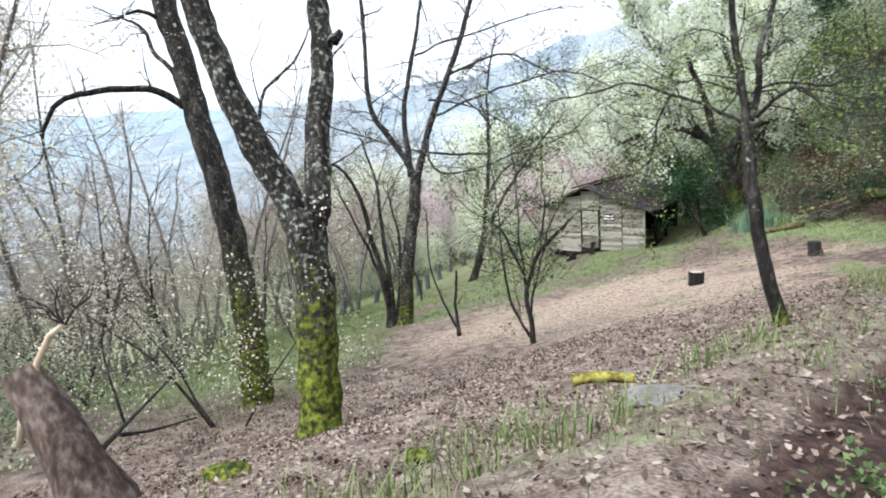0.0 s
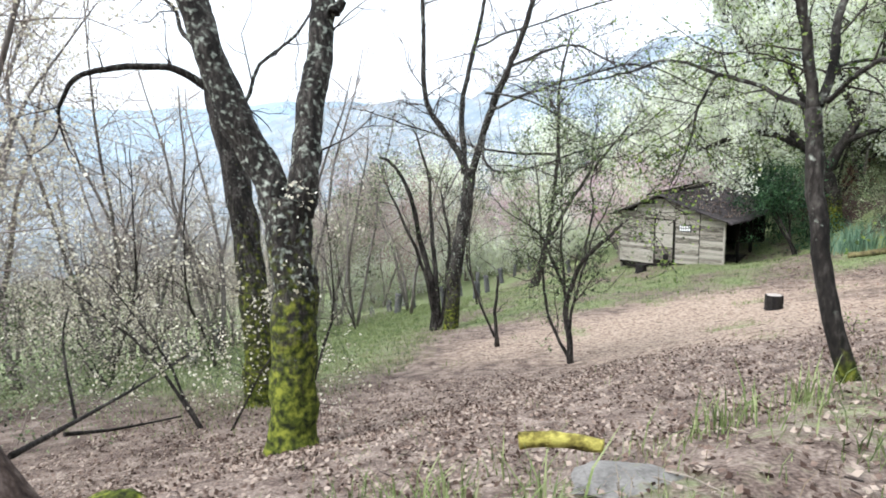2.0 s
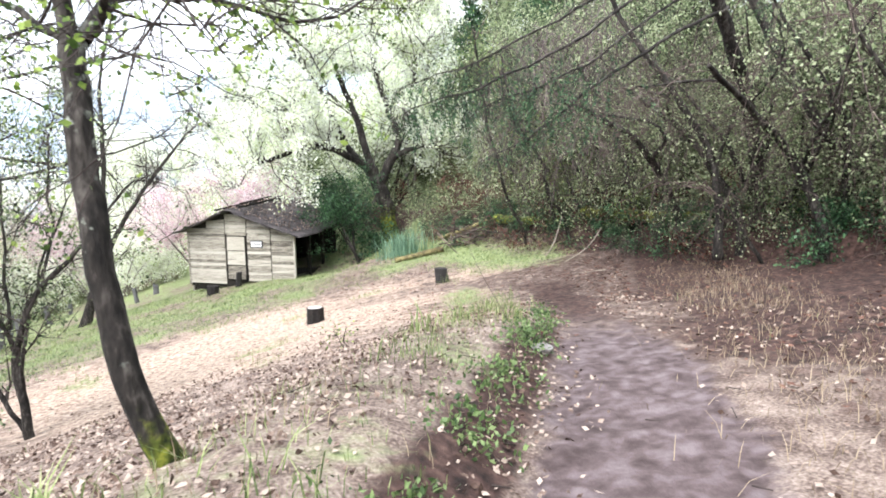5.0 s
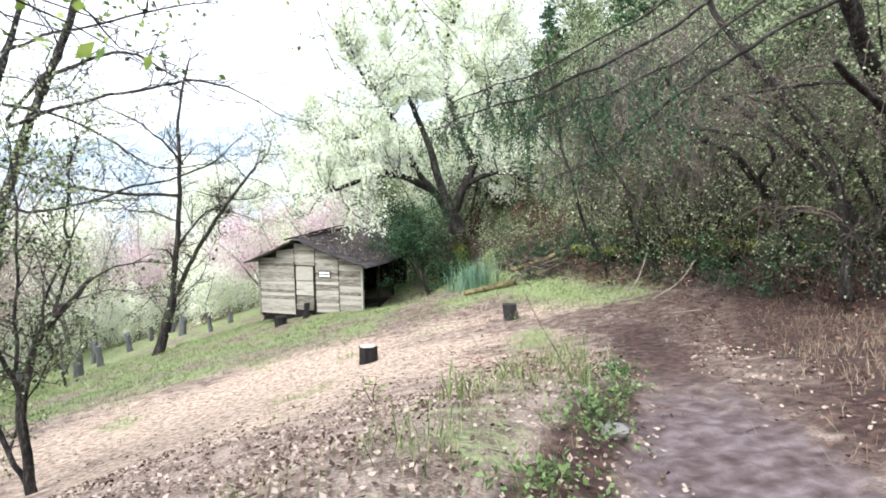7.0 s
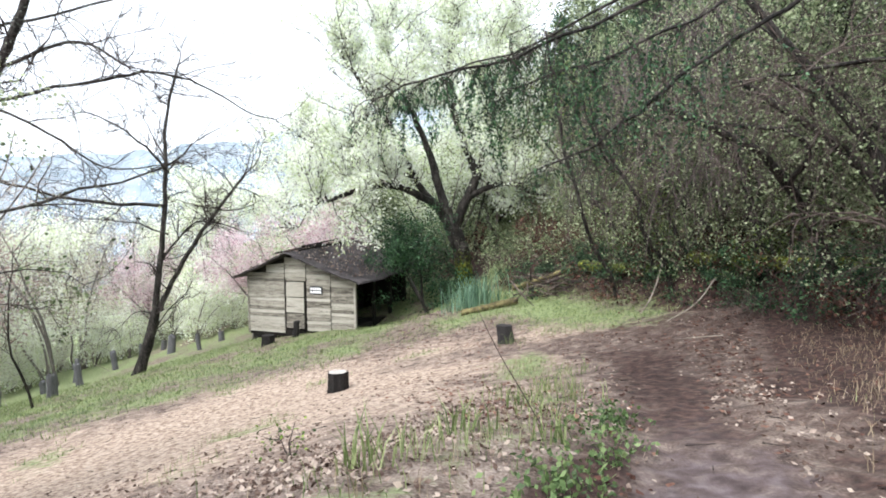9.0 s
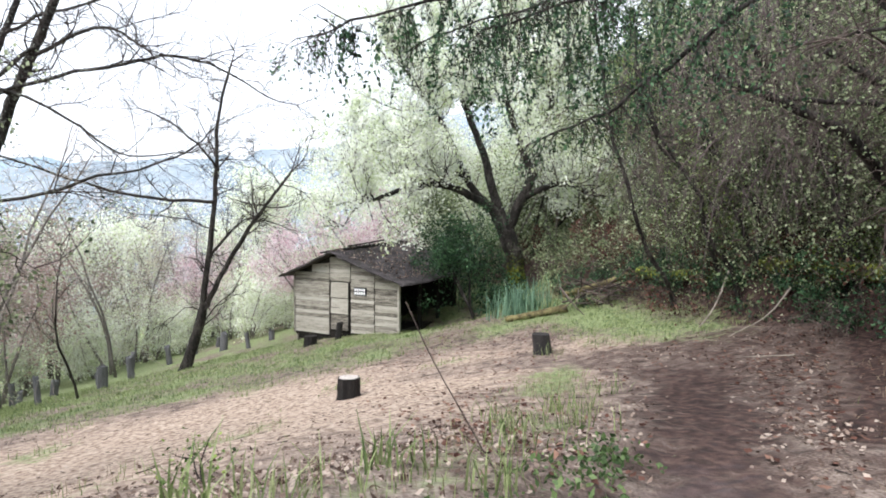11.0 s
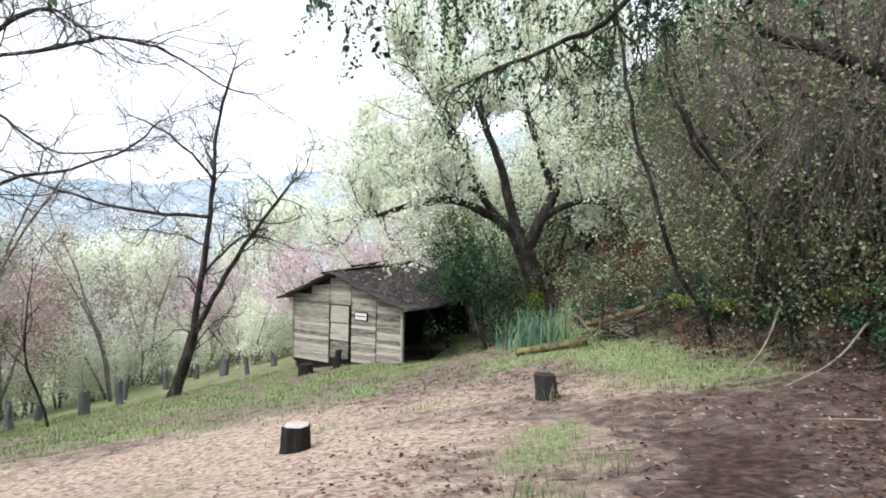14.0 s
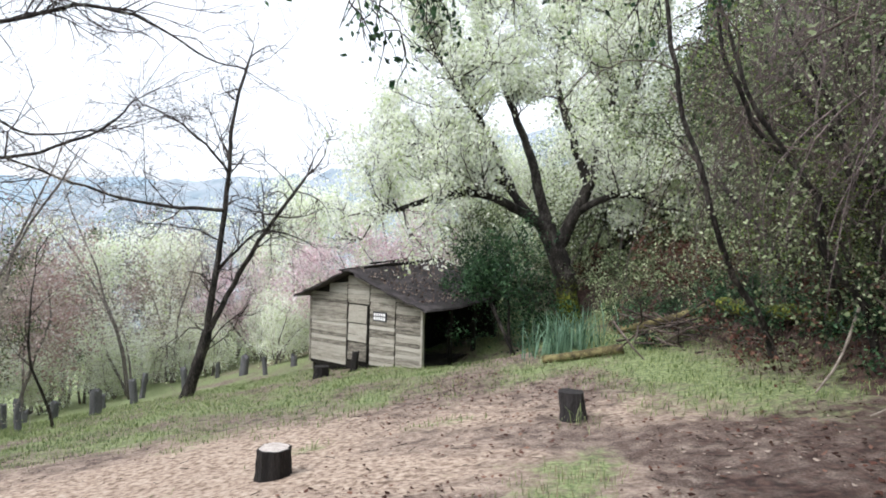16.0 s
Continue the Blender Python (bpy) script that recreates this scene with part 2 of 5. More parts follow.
M_HILL_NEAR_HAZE = material("haze_grey_wooded_slope", [(0.35, (0.19, 0.24, 0.28)), (0.5, (0.25, 0.29, 0.33)), (0.65, (0.32, 0.35, 0.38))], 0.12, 1.0, 0.0, 0.4, spec=0.0)


# ---- building blocks ----
def terrain(x, y):
    """Height of the ground: a walked bench along the slope, with a low berm, above a clearing that falls away to a valley."""
    x, y = np.asarray(x, float), np.asarray(y, float)
    x0, y0 = x, y
    x, y = np.clip(x, -45, 34), np.clip(y, -14, 58)
    sx, sy = x + 0.28, y + 0.38
    s, d = sx * 0.676 + sy * 0.737, sx * 0.737 - sy * 0.676
    step = 1 / (1 + np.exp(-np.clip((d + 6.0) / 0.8, -40, 40)))
    fade = 1 / (1 + np.exp(np.clip((s - 17) / 1.8, -40, 40)))
    berm = np.exp(-((d + 1.2) / 1.3) ** 2) / (1 + np.exp(np.clip((s - 13) / 1.5, -40, 40)))
    # the path side of the berm is cut steeply
    berm = berm * (1 - 0.92 / (1 + np.exp(-np.clip((d - 0.02) / 0.1, -40, 40))))
    z = -1.6484 - 0.1133 * s + 0.1075 * s * s / 30 + 0.0867 * d - 0.065 * d * d / 20 + 0.0598 * s * d / 20
    z = z + step * fade * (1.0463 - 0.01308 * s) + 0.5944 * berm + 0.0022 * d ** 3 / 1000 + 0.0805 * s * d * d / 1000
    # the wooded bank that rises beyond the path
    z = z + 0.65 / (1 + np.exp(-np.clip((x - 17.3 - 0.25 * np.sin(y * 0.9) - 0.12 * np.sin(y * 2.3)) / 0.13, -40, 40))) + 0.75 * np.log1p(np.exp(np.clip((x - 20.5) / 1.5, -40, 40)))
    z = z - 0.7 * np.exp(-((x - 12.4) ** 2 + (y - 31.6) ** 2) / 4.0)
    far = np.hypot(x0 - x, y0 - y)
    return z - np.where(x0 < x, 0.12, -0.05) * np.minimum(far, 200)


def ground_z(x, y):
    return float(terrain(x, y))


def on_ground(x, y, up=0.0):
    return (x, y, ground_z(x, y) + up)


def wobble(x, y, k, seed):
    """Smooth repeatable unevenness over the plan."""
    r = np.random.RandomState(seed)
    out = np.zeros_like(x)
    for _ in range(10):
        a, p, f = r.uniform(0, 2 * math.pi), r.uniform(0, 2 * math.pi), k * r.uniform(0.5, 2.0)
        out += np.sin(f * (x * math.cos(a) + y * math.sin(a)) + p) / 10
    return out


class Geo:
    """Gathers tubes and leaves for one mesh."""

    def __init__(self):
        self.v, self.f, self.n, self.moss, self.lichen = [], [], 0, [], []

    def tube(self, pts, radii, sides=6, moss=0.0, lichen=0.0, rough=0.0, rng=random, cap=True, lumps=0.0):
        pts = [Vector(p) for p in pts]
        side = Vector((1, 0.13, 0))
        start = self.n
        for i, p in enumerate(pts):
            t = (pts[min(i + 1, len(pts) - 1)] - pts[max(i - 1, 0)])
            if t.length < 1e-6:
                t = Vector((0, 0, 1))
            t.normalize()
            side = side - t * side.dot(t)
            if side.length < 1e-3:
                side = t.orthogonal()
            side.normalize()
            up = t.cross(side)
            for k in range(sides):
                a = 2 * math.pi * k / sides
                r = radii[i] * (1 + (rng.uniform(-rough, rough) if rough else 0))
                if lumps:
                    e = p + (side * math.cos(a) + up * math.sin(a)) * r
                    r *= 1 + lumps * noise.noise(e * 3.0) + 0.6 * lumps * noise.noise(e * 9.0)
                self.v.append(tuple(p + (side * math.cos(a) + up * math.sin(a)) * r))
            self.moss += [moss[i] if isinstance(moss, (list, tuple)) else moss] * sides
            self.lichen += [lichen[i] if isinstance(lichen, (list, tuple)) else lichen] * sides
        self.n += sides * len(pts)
        for i in range(len(pts) - 1):
            for k in range(sides):
                a, b = start + i * sides + k, start + i * sides + (k + 1) % sides
                self.f.append((a, b, b + sides, a + sides))
        if cap:
            self.f.append(tuple(start + (len(pts) - 1) * sides + k for k in range(sides)))
            self.f.append(tuple(start + k for k in reversed(range(sides))))

    def mesh(self, name, mat, smooth=True, cover=False):
        me = bpy.data.meshes.new(name)
        me.from_pydata(self.v, [], self.f)
        me.materials.append(mat)
        if smooth:
            me.polygons.foreach_set("use_smooth", [True] * len(me.polygons))
        if cover:
            for key, vals in (("moss", self.moss), ("lichen", self.lichen)):
                me.attributes.new(key, "FLOAT", "POINT").data.foreach_set("value", vals)
        me.update()
        return me


def leaf_mesh(name, centres, size, mat, rng, droop=0.3, long=1.8, spread=0.0, quads_per=1, flat=0.0):
    """Many small pointed leaves or petals, each a folded four-cornered blade."""
    c = np.repeat(np.asarray(centres, float).reshape(-1, 3), quads_per, 0)
    k = len(c)
    if spread:
        c = c + rng.normal(0, spread, (k, 3))
    d = rng.normal(0, 1, (k, 3))
    d[:, 2] = d[:, 2] * (1 - flat) - droop
    d /= np.linalg.norm(d, axis=1)[:, None]
    w = np.cross(d, rng.normal(0, 1, (k, 3)) * (1 - 0.7 * flat) + np.array([0, 0, 2.0 * flat]))
    w /= np.linalg.norm(w, axis=1)[:, None] + 1e-9
    u = np.cross(d, w)
    sz = size * rng.uniform(0.55, 1.35, (k, 1))
    tip, mid = c + d * sz * long, c + d * sz * long * 0.45
    v = np.stack([c, mid + w * sz * 0.5 + u * sz * 0.12, tip, mid - w * sz * 0.5 + u * sz * 0.12], 1).reshape(-1, 3)
    return quad_mesh(name, v, mat)


def quad_mesh(name, v, mat):
    k = len(v) // 4
    me = bpy.data.meshes.new(name)
    me.vertices.add(4 * k)
    me.vertices.foreach_set("co", np.ascontiguousarray(v, dtype=np.float32).ravel())
    me.loops.add(4 * k)
    me.loops.foreach_set("vertex_index", np.arange(4 * k, dtype=np.int32))
    me.polygons.add(k)
    me.polygons.foreach_set("loop_start", np.arange(0, 4 * k, 4, dtype=np.int32))
    me.update(calc_edges=True)
    me.materials.append(mat)
    return me


def blade_mesh(name, roots, height, width, mat, rng, lean=0.5):
    """Grass blades: each a bent strip of two quads narrowing to its tip."""
    c = np.asarray(roots, float).reshape(-1, 3)
    k = len(c)
    a = rng.uniform(0, 2 * math.pi, k)
    h = height * rng.uniform(0.5, 1.3, k)
    le = lean * h * rng.uniform(0.1, 1.2, k)
    dx, dy = np.cos(a), np.sin(a)
    wx, wy = -dy * width / 2, dx * width / 2
    zero = np.zeros(k)
    side = np.stack([wx, wy, zero], 1)
    m1 = c + np.stack([dx * le * 0.3, dy * le * 0.3, h * 0.6], 1)
    m2 = c + np.stack([dx * le, dy * le, h], 1)
    q1 = np.stack([c - side, c + side, m1 + side * 0.8, m1 - side * 0.8], 1)
    q2 = np.stack([m1 - side * 0.8, m1 + side * 0.8, m2 + side * 0.1, m2 - side * 0.1], 1)
    return quad_mesh(name, np.concatenate([q1, q2], 1).reshape(-1, 3), mat)


def part(name, me, parent, label="", category=""):
    ob = new(name, me)
    ob.parent = parent
    if label:
        ob["label"] = label
    return ob


def thing(name, at, label, category, group="", kind=""):
    ob = new(name)
    ob.location = at
    ob.empty_display_size = 0.2
    return tagged(ob, label, category, group, kind)


def smooth_line(pts, times=2):
    """Rounds a polyline off by cutting its corners."""
    pts = [Vector(p) for p in pts]
    for _ in range(times):
        out = [pts[0]]
        for a, b in zip(pts, pts[1:]):
            out += [a.lerp(b, 0.25), a.lerp(b, 0.75)]
        out.append(pts[-1])
        pts = out
    return pts


def twigs(geo, p, d, length, r, depth, rng, droop=0.0, rise=0.0, kids=4, wander=0.35, tips=None, sides=4, keep=0.55):
    """A wandering branch with side branches; the ends are gathered in tips."""
    steps = 4 if depth else 3
    pts, rad = [Vector(p)], [r]
    d = Vector(d).normalized()
    for i in range(steps):
        d = d + Vector((rng.gauss(0, wander), rng.gauss(0, wander), rng.gauss(0, wander) + rise - droop * (i + 1) / steps))
        d.normalize()
        pts.append(pts[-1] + d * (length / steps))
        rad.append(r * (1 - 0.75 * (i + 1) / steps))
    geo.tube(pts, rad, sides if depth > 0 else 3, cap=False, lichen=0.25)
    if tips is not None:
        tips += [tuple(q) for q in (pts[1:] if depth == 0 else pts[2:])]
    if depth > 0:
        for _ in range(kids):
            i = rng.randint(1, steps)
            q = pts[i - 1].lerp(pts[i], rng.random())
            o = Vector((rng.gauss(0, 1), rng.gauss(0, 1), rng.gauss(0.1, 0.8)))
            o = (d * 0.9 + o.normalized()).normalized()
            twigs(geo, q, o, length * keep * rng.uniform(0.7, 1.25), max(r * 0.5, 0.0035), depth - 1, rng, droop, rise, kids, wander, tips, sides, keep)


def along(pts, f):
    n = len(pts) - 1
    i = min(int(f * n), n - 1)
    return Vector(pts[i]).lerp(Vector(pts[i + 1]), f * n - i), (Vector(pts[i + 1]) - Vector(pts[i])).normalized()


def tree(name, label, limbs, radii, seed, leaf=None, leaf_size=0.05, leaf_label="", per_tip=2, spread=0.06, twig_len=1.2, twig_depth=2, twig_count=6, kids=4, moss=(), lichen=0.2,
         droop=0.0, rise=0.05, twig_mat=None, group="", sides=10, first=0.35, bare=(), keep=0.55, twig_r=0.016, limb_from=0.2):
    """A tree from its main limbs (first the trunk); twigs and leaves grow on the others."""
    rng, nrng = random.Random(seed), np.random.RandomState(seed)
    base = Vector(limbs[0][0])
    t = thing(name, base, label, "tree", group)
    tips = []
    for i, (line, (r0, r1)) in enumerate(zip(limbs, radii)):
        g, tw = Geo(), Geo()
        pts = [Vector(p) - base for p in smooth_line(line, 3 if r0 > 0.12 else 2)]
        n = len(pts)
        crook = 0.09 if r0 < 0.12 else 0.05
        pts = [pts[0]] + [q + noise.noise_vector(q * 1.3 + base) * crook + noise.noise_vector(q * 4.0 + base) * crook * 0.4 for q in pts[1:]]
        rr, ms = [], []
        for k in range(n):
            f = k / (n - 1)
            r = r0 + (r1 - r0) * f
            if i == 0:
                r *= 1 + 0.45 * math.exp(-f * 14)
            rr.append(r)
            z = pts[k].z
            ms.append(max(0.0, min(1.0, (moss[0] - z) / moss[1] + 0.5)) if moss else 0.0)
        if i == 0:
            pts[0] = pts[0] - Vector((0, 0, 0.12))
        g.tube(pts, rr, sides if i == 0 else max(6, sides - 2), ms, [lichen * min(1, 0.4 + 0.25 * p.z) for p in pts], 0.03, rng, lumps=0.16 if r0 > 0.12 else 0.08)
        limb = part("trunk" if i == 0 else "limb", g.mesh("trunk" if i == 0 else "limb", M_BARK, cover=True), t)
        if i in bare or (i == 0 and len(limbs) > 1 and 0 not in bare and first >= 1):
            continue
        count = twig_count if i else max(2, twig_count // 3)
        for k in range(count):
            f = rng.uniform(first if i == 0 else limb_from, 1.0)
            q, d = along(pts, f)
            o = d * 0.7 + Vector((rng.gauss(0, 1), rng.gauss(0, 1), rng.gauss(0.15, 0.7))).normalized()
            twigs(tw, q, o, twig_len * rng.uniform(0.6, 1.3), max(min(twig_r, (r0 + (r1 - r0) * f) * 0.5), 0.006), twig_depth, rng, droop, rise, kids, 0.3, tips, 5, keep)
        if i:
            q, d = along(pts, 0.98)
            for _ in range(2):
                twigs(tw, q, d, twig_len, max(r1 * 0.8, 0.006), twig_depth, rng, droop, rise, kids, 0.3, tips, 5, keep)
        if tw.n:
            tagged(part("branchwork", tw.mesh("branchwork", twig_mat or M_TWIG), limb), kind="stuff")
    if leaf and tips:
        part("crown", leaf_mesh("crown", tips, leaf_size, leaf, nrng, 0.2, 1.5, spread, per_tip), t, leaf_label)
    return t

# ---- the ground ----
def sigmoid(a):
    return 1 / (1 + np.exp(-np.clip(a, -40, 40)))


def line_distance(x, y, line):
    best = np.full(x.shape, 1e9)
    for (ax, ay), (bx, by) in zip(line, line[1:]):
        dx, dy = bx - ax, by - ay
        f = np.clip(((x - ax) * dx + (y - ay) * dy) / (dx * dx + dy * dy), 0, 1)
        best = np.minimum(best, np.hypot(x - ax - f * dx, y - ay - f * dy))
    return best


PATH_LINE = [(-2.5, -5.0), (1.2, 0.2), (4.9, 3.9), (6.8, 5.8), (8.5, 8.0), (11.2, 12.0), (13.0, 15.2), (13.0, 17.2), (11.6, 18.9), (9.5, 19.6)]


def zones(x, y):
    """How much sandy clearing, trodden path and grass there is at a spot, 0 to 1 each."""
    w1, w2, w3 = wobble(x, y, 1.2, 5), wobble(x, y, 3.4, 6), wobble(x, y, 0.5, 7)
    a, b = (x - 5.9) * 0.93 + (y - 17.9) * 0.37, -(x - 5.9) * 0.37 + (y - 17.9) * 0.93
    sand = sigmoid((1 - np.hypot(a / 7.2, b / 5.0) + 0.45 * w1) * 3.6)
    pd = line_distance(x, y, PATH_LINE)
    path = sigmoid((0.78 - pd + 0.3 * w2) * 5.0) * (1 - 0.55 * sigmoid((y - 16.2) * 1.2))
    meadow = (0.66 + 0.5 * w1 + 0.35 * w2) * sigmoid((y - 22.6 - 0.18 * (x - 8) + 2.5 * w3 + 2.5 * w1) * 0.6) * sigmoid((17.0 - x + w1 * 2) * 1.5)
    slope = 0.78 * sigmoid((-3.6 - x + (y - 12) * 0.16 + 2 * w3) * 1.0) * sigmoid((y - 10.5 + w3 * 3) * 0.9)
    berm = 0.4 * np.exp(-((line_distance(x, y, [(-1.0, 2.4), (3.4, 5.0), (7.2, 8.8), (10.6, 13.0), (12.0, 15.6)]) - 0.25) / 0.9) ** 2) + 0.4 * w2
    patches = 0.75 * sand * sigmoid((wobble(x, y, 2.2, 31) + 0.5 * w2 - 0.3) * 9)
    spit = (0.75 + 0.5 * w2) * np.exp(-(line_distance(x, y, [(10.6, 15.4), (12.0, 17.6)]) / 0.75) ** 2)
    verge = (0.85 + 0.4 * w2) * np.exp(-((x - 15.2) / 2.1) ** 2) * sigmoid((y - 17.5) * 0.9)
    ivy = 0.7 * sigmoid((x - 18.6 + w1) * 2)
    grass = np.clip(np.maximum.reduce([meadow, slope, berm, verge, patches, spit, ivy]) - 0.8 * path, 0, 1)
    return sand * (1 - path), path, grass


def axis(lo, hi, step, far_lo, far_hi):
    left, right, a, s = [], [], lo, step
    while a > far_lo:
        s *= 1.35
        a -= s
        left.append(a)
    a, s = hi, step
    while a < far_hi:
        s *= 1.35
        a += s
        right.append(a)
    return np.array(left[::-1] + list(np.arange(lo, hi + 1e-6, step)) + right)


def build_ground():
    xs, ys = axis(-12, 22, 0.17, -900, 900), axis(-3, 37, 0.17, -900, 1400)
    gx, gy = np.meshgrid(xs, ys)
    sand, path, grass = zones(gx, gy)
    near = np.exp(-(np.hypot(gx - 5, gy - 12) / 26) ** 4)
    rough = (0.05 * wobble(gx, gy, 2.4, 11) + 0.035 * wobble(gx, gy, 7.0, 12)) * (1 - 0.6 * path)
    clods = np.random.RandomState(3).normal(0, 0.012, gx.shape) * (1 - 0.5 * sand)
    s, d = (gx + 0.28) * 0.676 + (gy + 0.38) * 0.737, (gx + 0.28) * 0.737 - (gy + 0.38) * 0.676
    # where bare earth shows; it also paints in the canopy's shade on the bank
    soil_shade = np.maximum(sigmoid((d - 3.6 + 0.09 * np.maximum(s, 0) + 1.5 * wobble(gx, gy, 1.2, 5)) * 1.6) * sigmoid((21 - s) * 0.8), sigmoid((gx - 16.3 + wobble(gx, gy, 1.2, 5)) * 2) * sigmoid((18.6 - gx) * 2))
    soil_shade = np.maximum(soil_shade, 0.95 * np.exp(-((d + 0.1 + 0.35 * sigmoid((6 - s) * 1.5)) / (0.36 + 0.15 * sigmoid((6 - s) * 1.5))) ** 2) * sigmoid((14 - s) * 1.5))
    soil_shade = np.maximum(soil_shade, sigmoid((d - 1.3 + 0.8 * wobble(gx, gy, 2.4, 8)) * 2.5) * sigmoid((s - 10.5) * 1.2) * sigmoid((19 - gy) * 1.0))
    soil_shade = np.maximum(soil_shade, 0.8 * path * sigmoid((s - 13) * 1.2))
    path = path * (1 - 0.65 * sigmoid((s - 13) * 1.2))
    soil_shade = np.maximum(soil_shade, 0.62 * sigmoid((gx - 10.3 + 1.5 * wobble(gx, gy, 1.2, 5)) * 1.0) * sigmoid((22.5 - gy) * 0.8) * (1 - 0.6 * sand))
    gz = terrain(gx, gy) + near * (rough + clods) - 0.05 * path
    ny, nx = gx.shape
    idx = np.arange(nx * ny).reshape(ny, nx)
    faces = np.stack([idx[:-1, :-1], idx[:-1, 1:], idx[1:, 1:], idx[1:, :-1]], -1).reshape(-1, 4)
    me = bpy.data.meshes.new("ground")
    me.from_pydata(np.stack([gx, gy, gz], -1).reshape(-1, 3).tolist(), [], faces.tolist())
    me.polygons.foreach_set("use_smooth", [True] * len(me.polygons))
    for key, val in (("sand", sand), ("path", path), ("grass", grass), ("soil_shade", soil_shade)):
        me.attributes.new(key, "FLOAT", "POINT").data.foreach_set("value", val.ravel().astype(np.float32))
    me.materials.append(M_GROUND)
    tagged(new("ground", me), "sloping forest ground of leaf litter, sandy earth and grass", "ground", kind="structure")


build_ground()


def ridge(name, label, mat, centre, width, height, base, turn, seed, amp=0.35, rows=14):
    """A far hillside: a long crest with spurs, sloping down to the valley."""
    r = np.random.RandomState(seed)
    n = 80
    ph = r.uniform(0, 6.28, 8)
    v = []
    for j in range(rows):
        f = j / (rows - 1)
        for i in range(n):
            u = i / (n - 1) - 0.5
            h = 1 + amp * sum(math.sin(u * k * 5.1 + ph[k]) / (k + 1) for k in range(1, 7)) * 0.6
            h *= math.cos(u * 2.6) ** 0.6
            spur = 0.12 * math.sin(u * 40 + ph[0] + 3 * f) * (1 - f)
            x, y = u * width, (1 - f) * -height * (1.7 + spur)
            v.append((centre[0] + x * math.cos(turn) - y * math.sin(turn), centre[1] + x * math.sin(turn) + y * math.cos(turn), base + height * h * f * (1 + 0.02 * r.normal())))
    faces = [(j * n + i, j * n + i + 1, (j + 1) * n + i + 1, (j + 1) * n + i) for j in range(rows - 1) for i in range(n - 1)]
    me = bpy.data.meshes.new(name)
    me.from_pydata(v, [], faces)
    me.materials.append(mat)
    me.polygons.foreach_set("use_smooth", [True] * len(faces))
    tagged(new(name, me), label, "backdrop", kind="structure")


# distance haze on these ridges is painted in, there is no mist volume
ridge("backdrop_mountain", "mountain ridge beyond the valley, its blue haze put into the colour", M_HILL_HAZE, (-330, 620), 1500, 115, -45, 0.35, 4)
ridge("backdrop_slope", "wooded slope across the valley, its mist put into the colour", M_HILL_NEAR_HAZE, (-170, 230), 460, 34, -36, 0.6, 9, 0.25)
ridge("backdrop_woods", "wooded rise behind the clearing, its mist put into the colour", M_HILL_NEAR_HAZE, (60, 150), 380, 38, -14, -0.25, 15, 0.25)

# ---- the main trees ----
TWIN_A = [(-2.19, 7.87, -2.76), (-2.19, 8.03, -1.74), (-2.2, 8.19, -0.77), (-2.22, 8.3, -0.03), (-2.21, 8.38, 0.45)]
TWIN_B = [(-2.31, 8.34, 0.21), (-2.63, 8.46, 0.97), (-2.98, 8.38, 1.71), (-3.27, 8.42, 2.59), (-3.51, 8.45, 3.44), (-3.69, 8.49, 4.27), (-3.83, 8.52, 5.15)]
TWIN_C = [(-2.1, 8.35, 0.24), (-2.04, 8.47, 1.01), (-2.06, 8.77, 1.59), (-1.92, 9.0, 2.42), (-1.91, 9.23, 3.2), (-1.99, 9.45, 4.0), (-1.99, 9.77, 5.33)]
TWIN_D = [(-1.74, 9.07, 2.88), (-1.66, 9.08, 2.91), (-1.59, 9.09, 2.99)]
TWIN_E = [(-2.88, 8.56, 1.59), (-2.77, 9.19, 2.33), (-2.37, 9.56, 2.78), (-2.26, 9.83, 3.17)]
BACK_A = [(-4.22, 11.32, -3.94), (-4.35, 11.65, -1.93), (-4.58, 11.94, -0.08), (-4.89, 12.18, 1.43), (-5.18, 12.35, 2.48), (-5.42, 12.54, 3.64), (-5.65, 12.68, 4.57), (-5.93, 12.89, 5.85), (-6.1, 13.11, 7.23)]
BACK_B = [(-5.3, 12.34, 2.43), (-5.62, 11.98, 2.69), (-6.25, 11.69, 2.79), (-6.85, 11.37, 2.65), (-7.27, 11.13, 2.45), (-7.46, 11.03, 1.84)]
BACK_C = [(-5.38, 12.43, 2.95), (-6.17, 12.94, 3.64), (-6.41, 13.14, 4.26), (-6.88, 13.28, 4.49)]
BACK_D = [(-5.54, 12.61, 4.1), (-5.9, 12.34, 4.34), (-6.27, 12.01, 4.13)]
FORK_A = [(-1.9, 22.07, -5.41), (-1.64, 22.52, -2.63), (-1.25, 22.79, -0.93), (-1.13, 22.99, 0.35)]
FORK_B = [(-1.13, 22.98, 0.24), (-1.62, 23.13, 1.24), (-2.26, 23.26, 2.03), (-2.76, 22.91, 2.99), (-2.72, 22.97, 4.64), (-2.71, 23.02, 6.86), (-2.8, 23.32, 8.72)]
FORK_C = [(-1.32, 22.99, 0.36), (-1.53, 23.99, 2.78), (-1.18, 24.44, 4.33), (-0.73, 24.93, 6.12), (-0.4, 25.53, 8.63)]
FORK_D = [(-1.12, 22.96, 0.13), (-0.64, 23.23, 1.83), (-0.13, 23.02, 3.05), (0.47, 22.9, 4.24), (1.0, 22.82, 5.61), (1.3, 22.77, 6.57), (1.92, 22.74, 8.27)]
FORK_E = [(0.35, 22.96, 3.95), (1.48, 22.22, 4.39), (2.44, 21.63, 4.49), (3.5, 21.01, 3.81)]
FORK_F = [(-0.91, 24.54, 4.98), (0.56, 23.8, 5.41), (2.64, 22.83, 5.71), (4.32, 21.86, 5.99)]
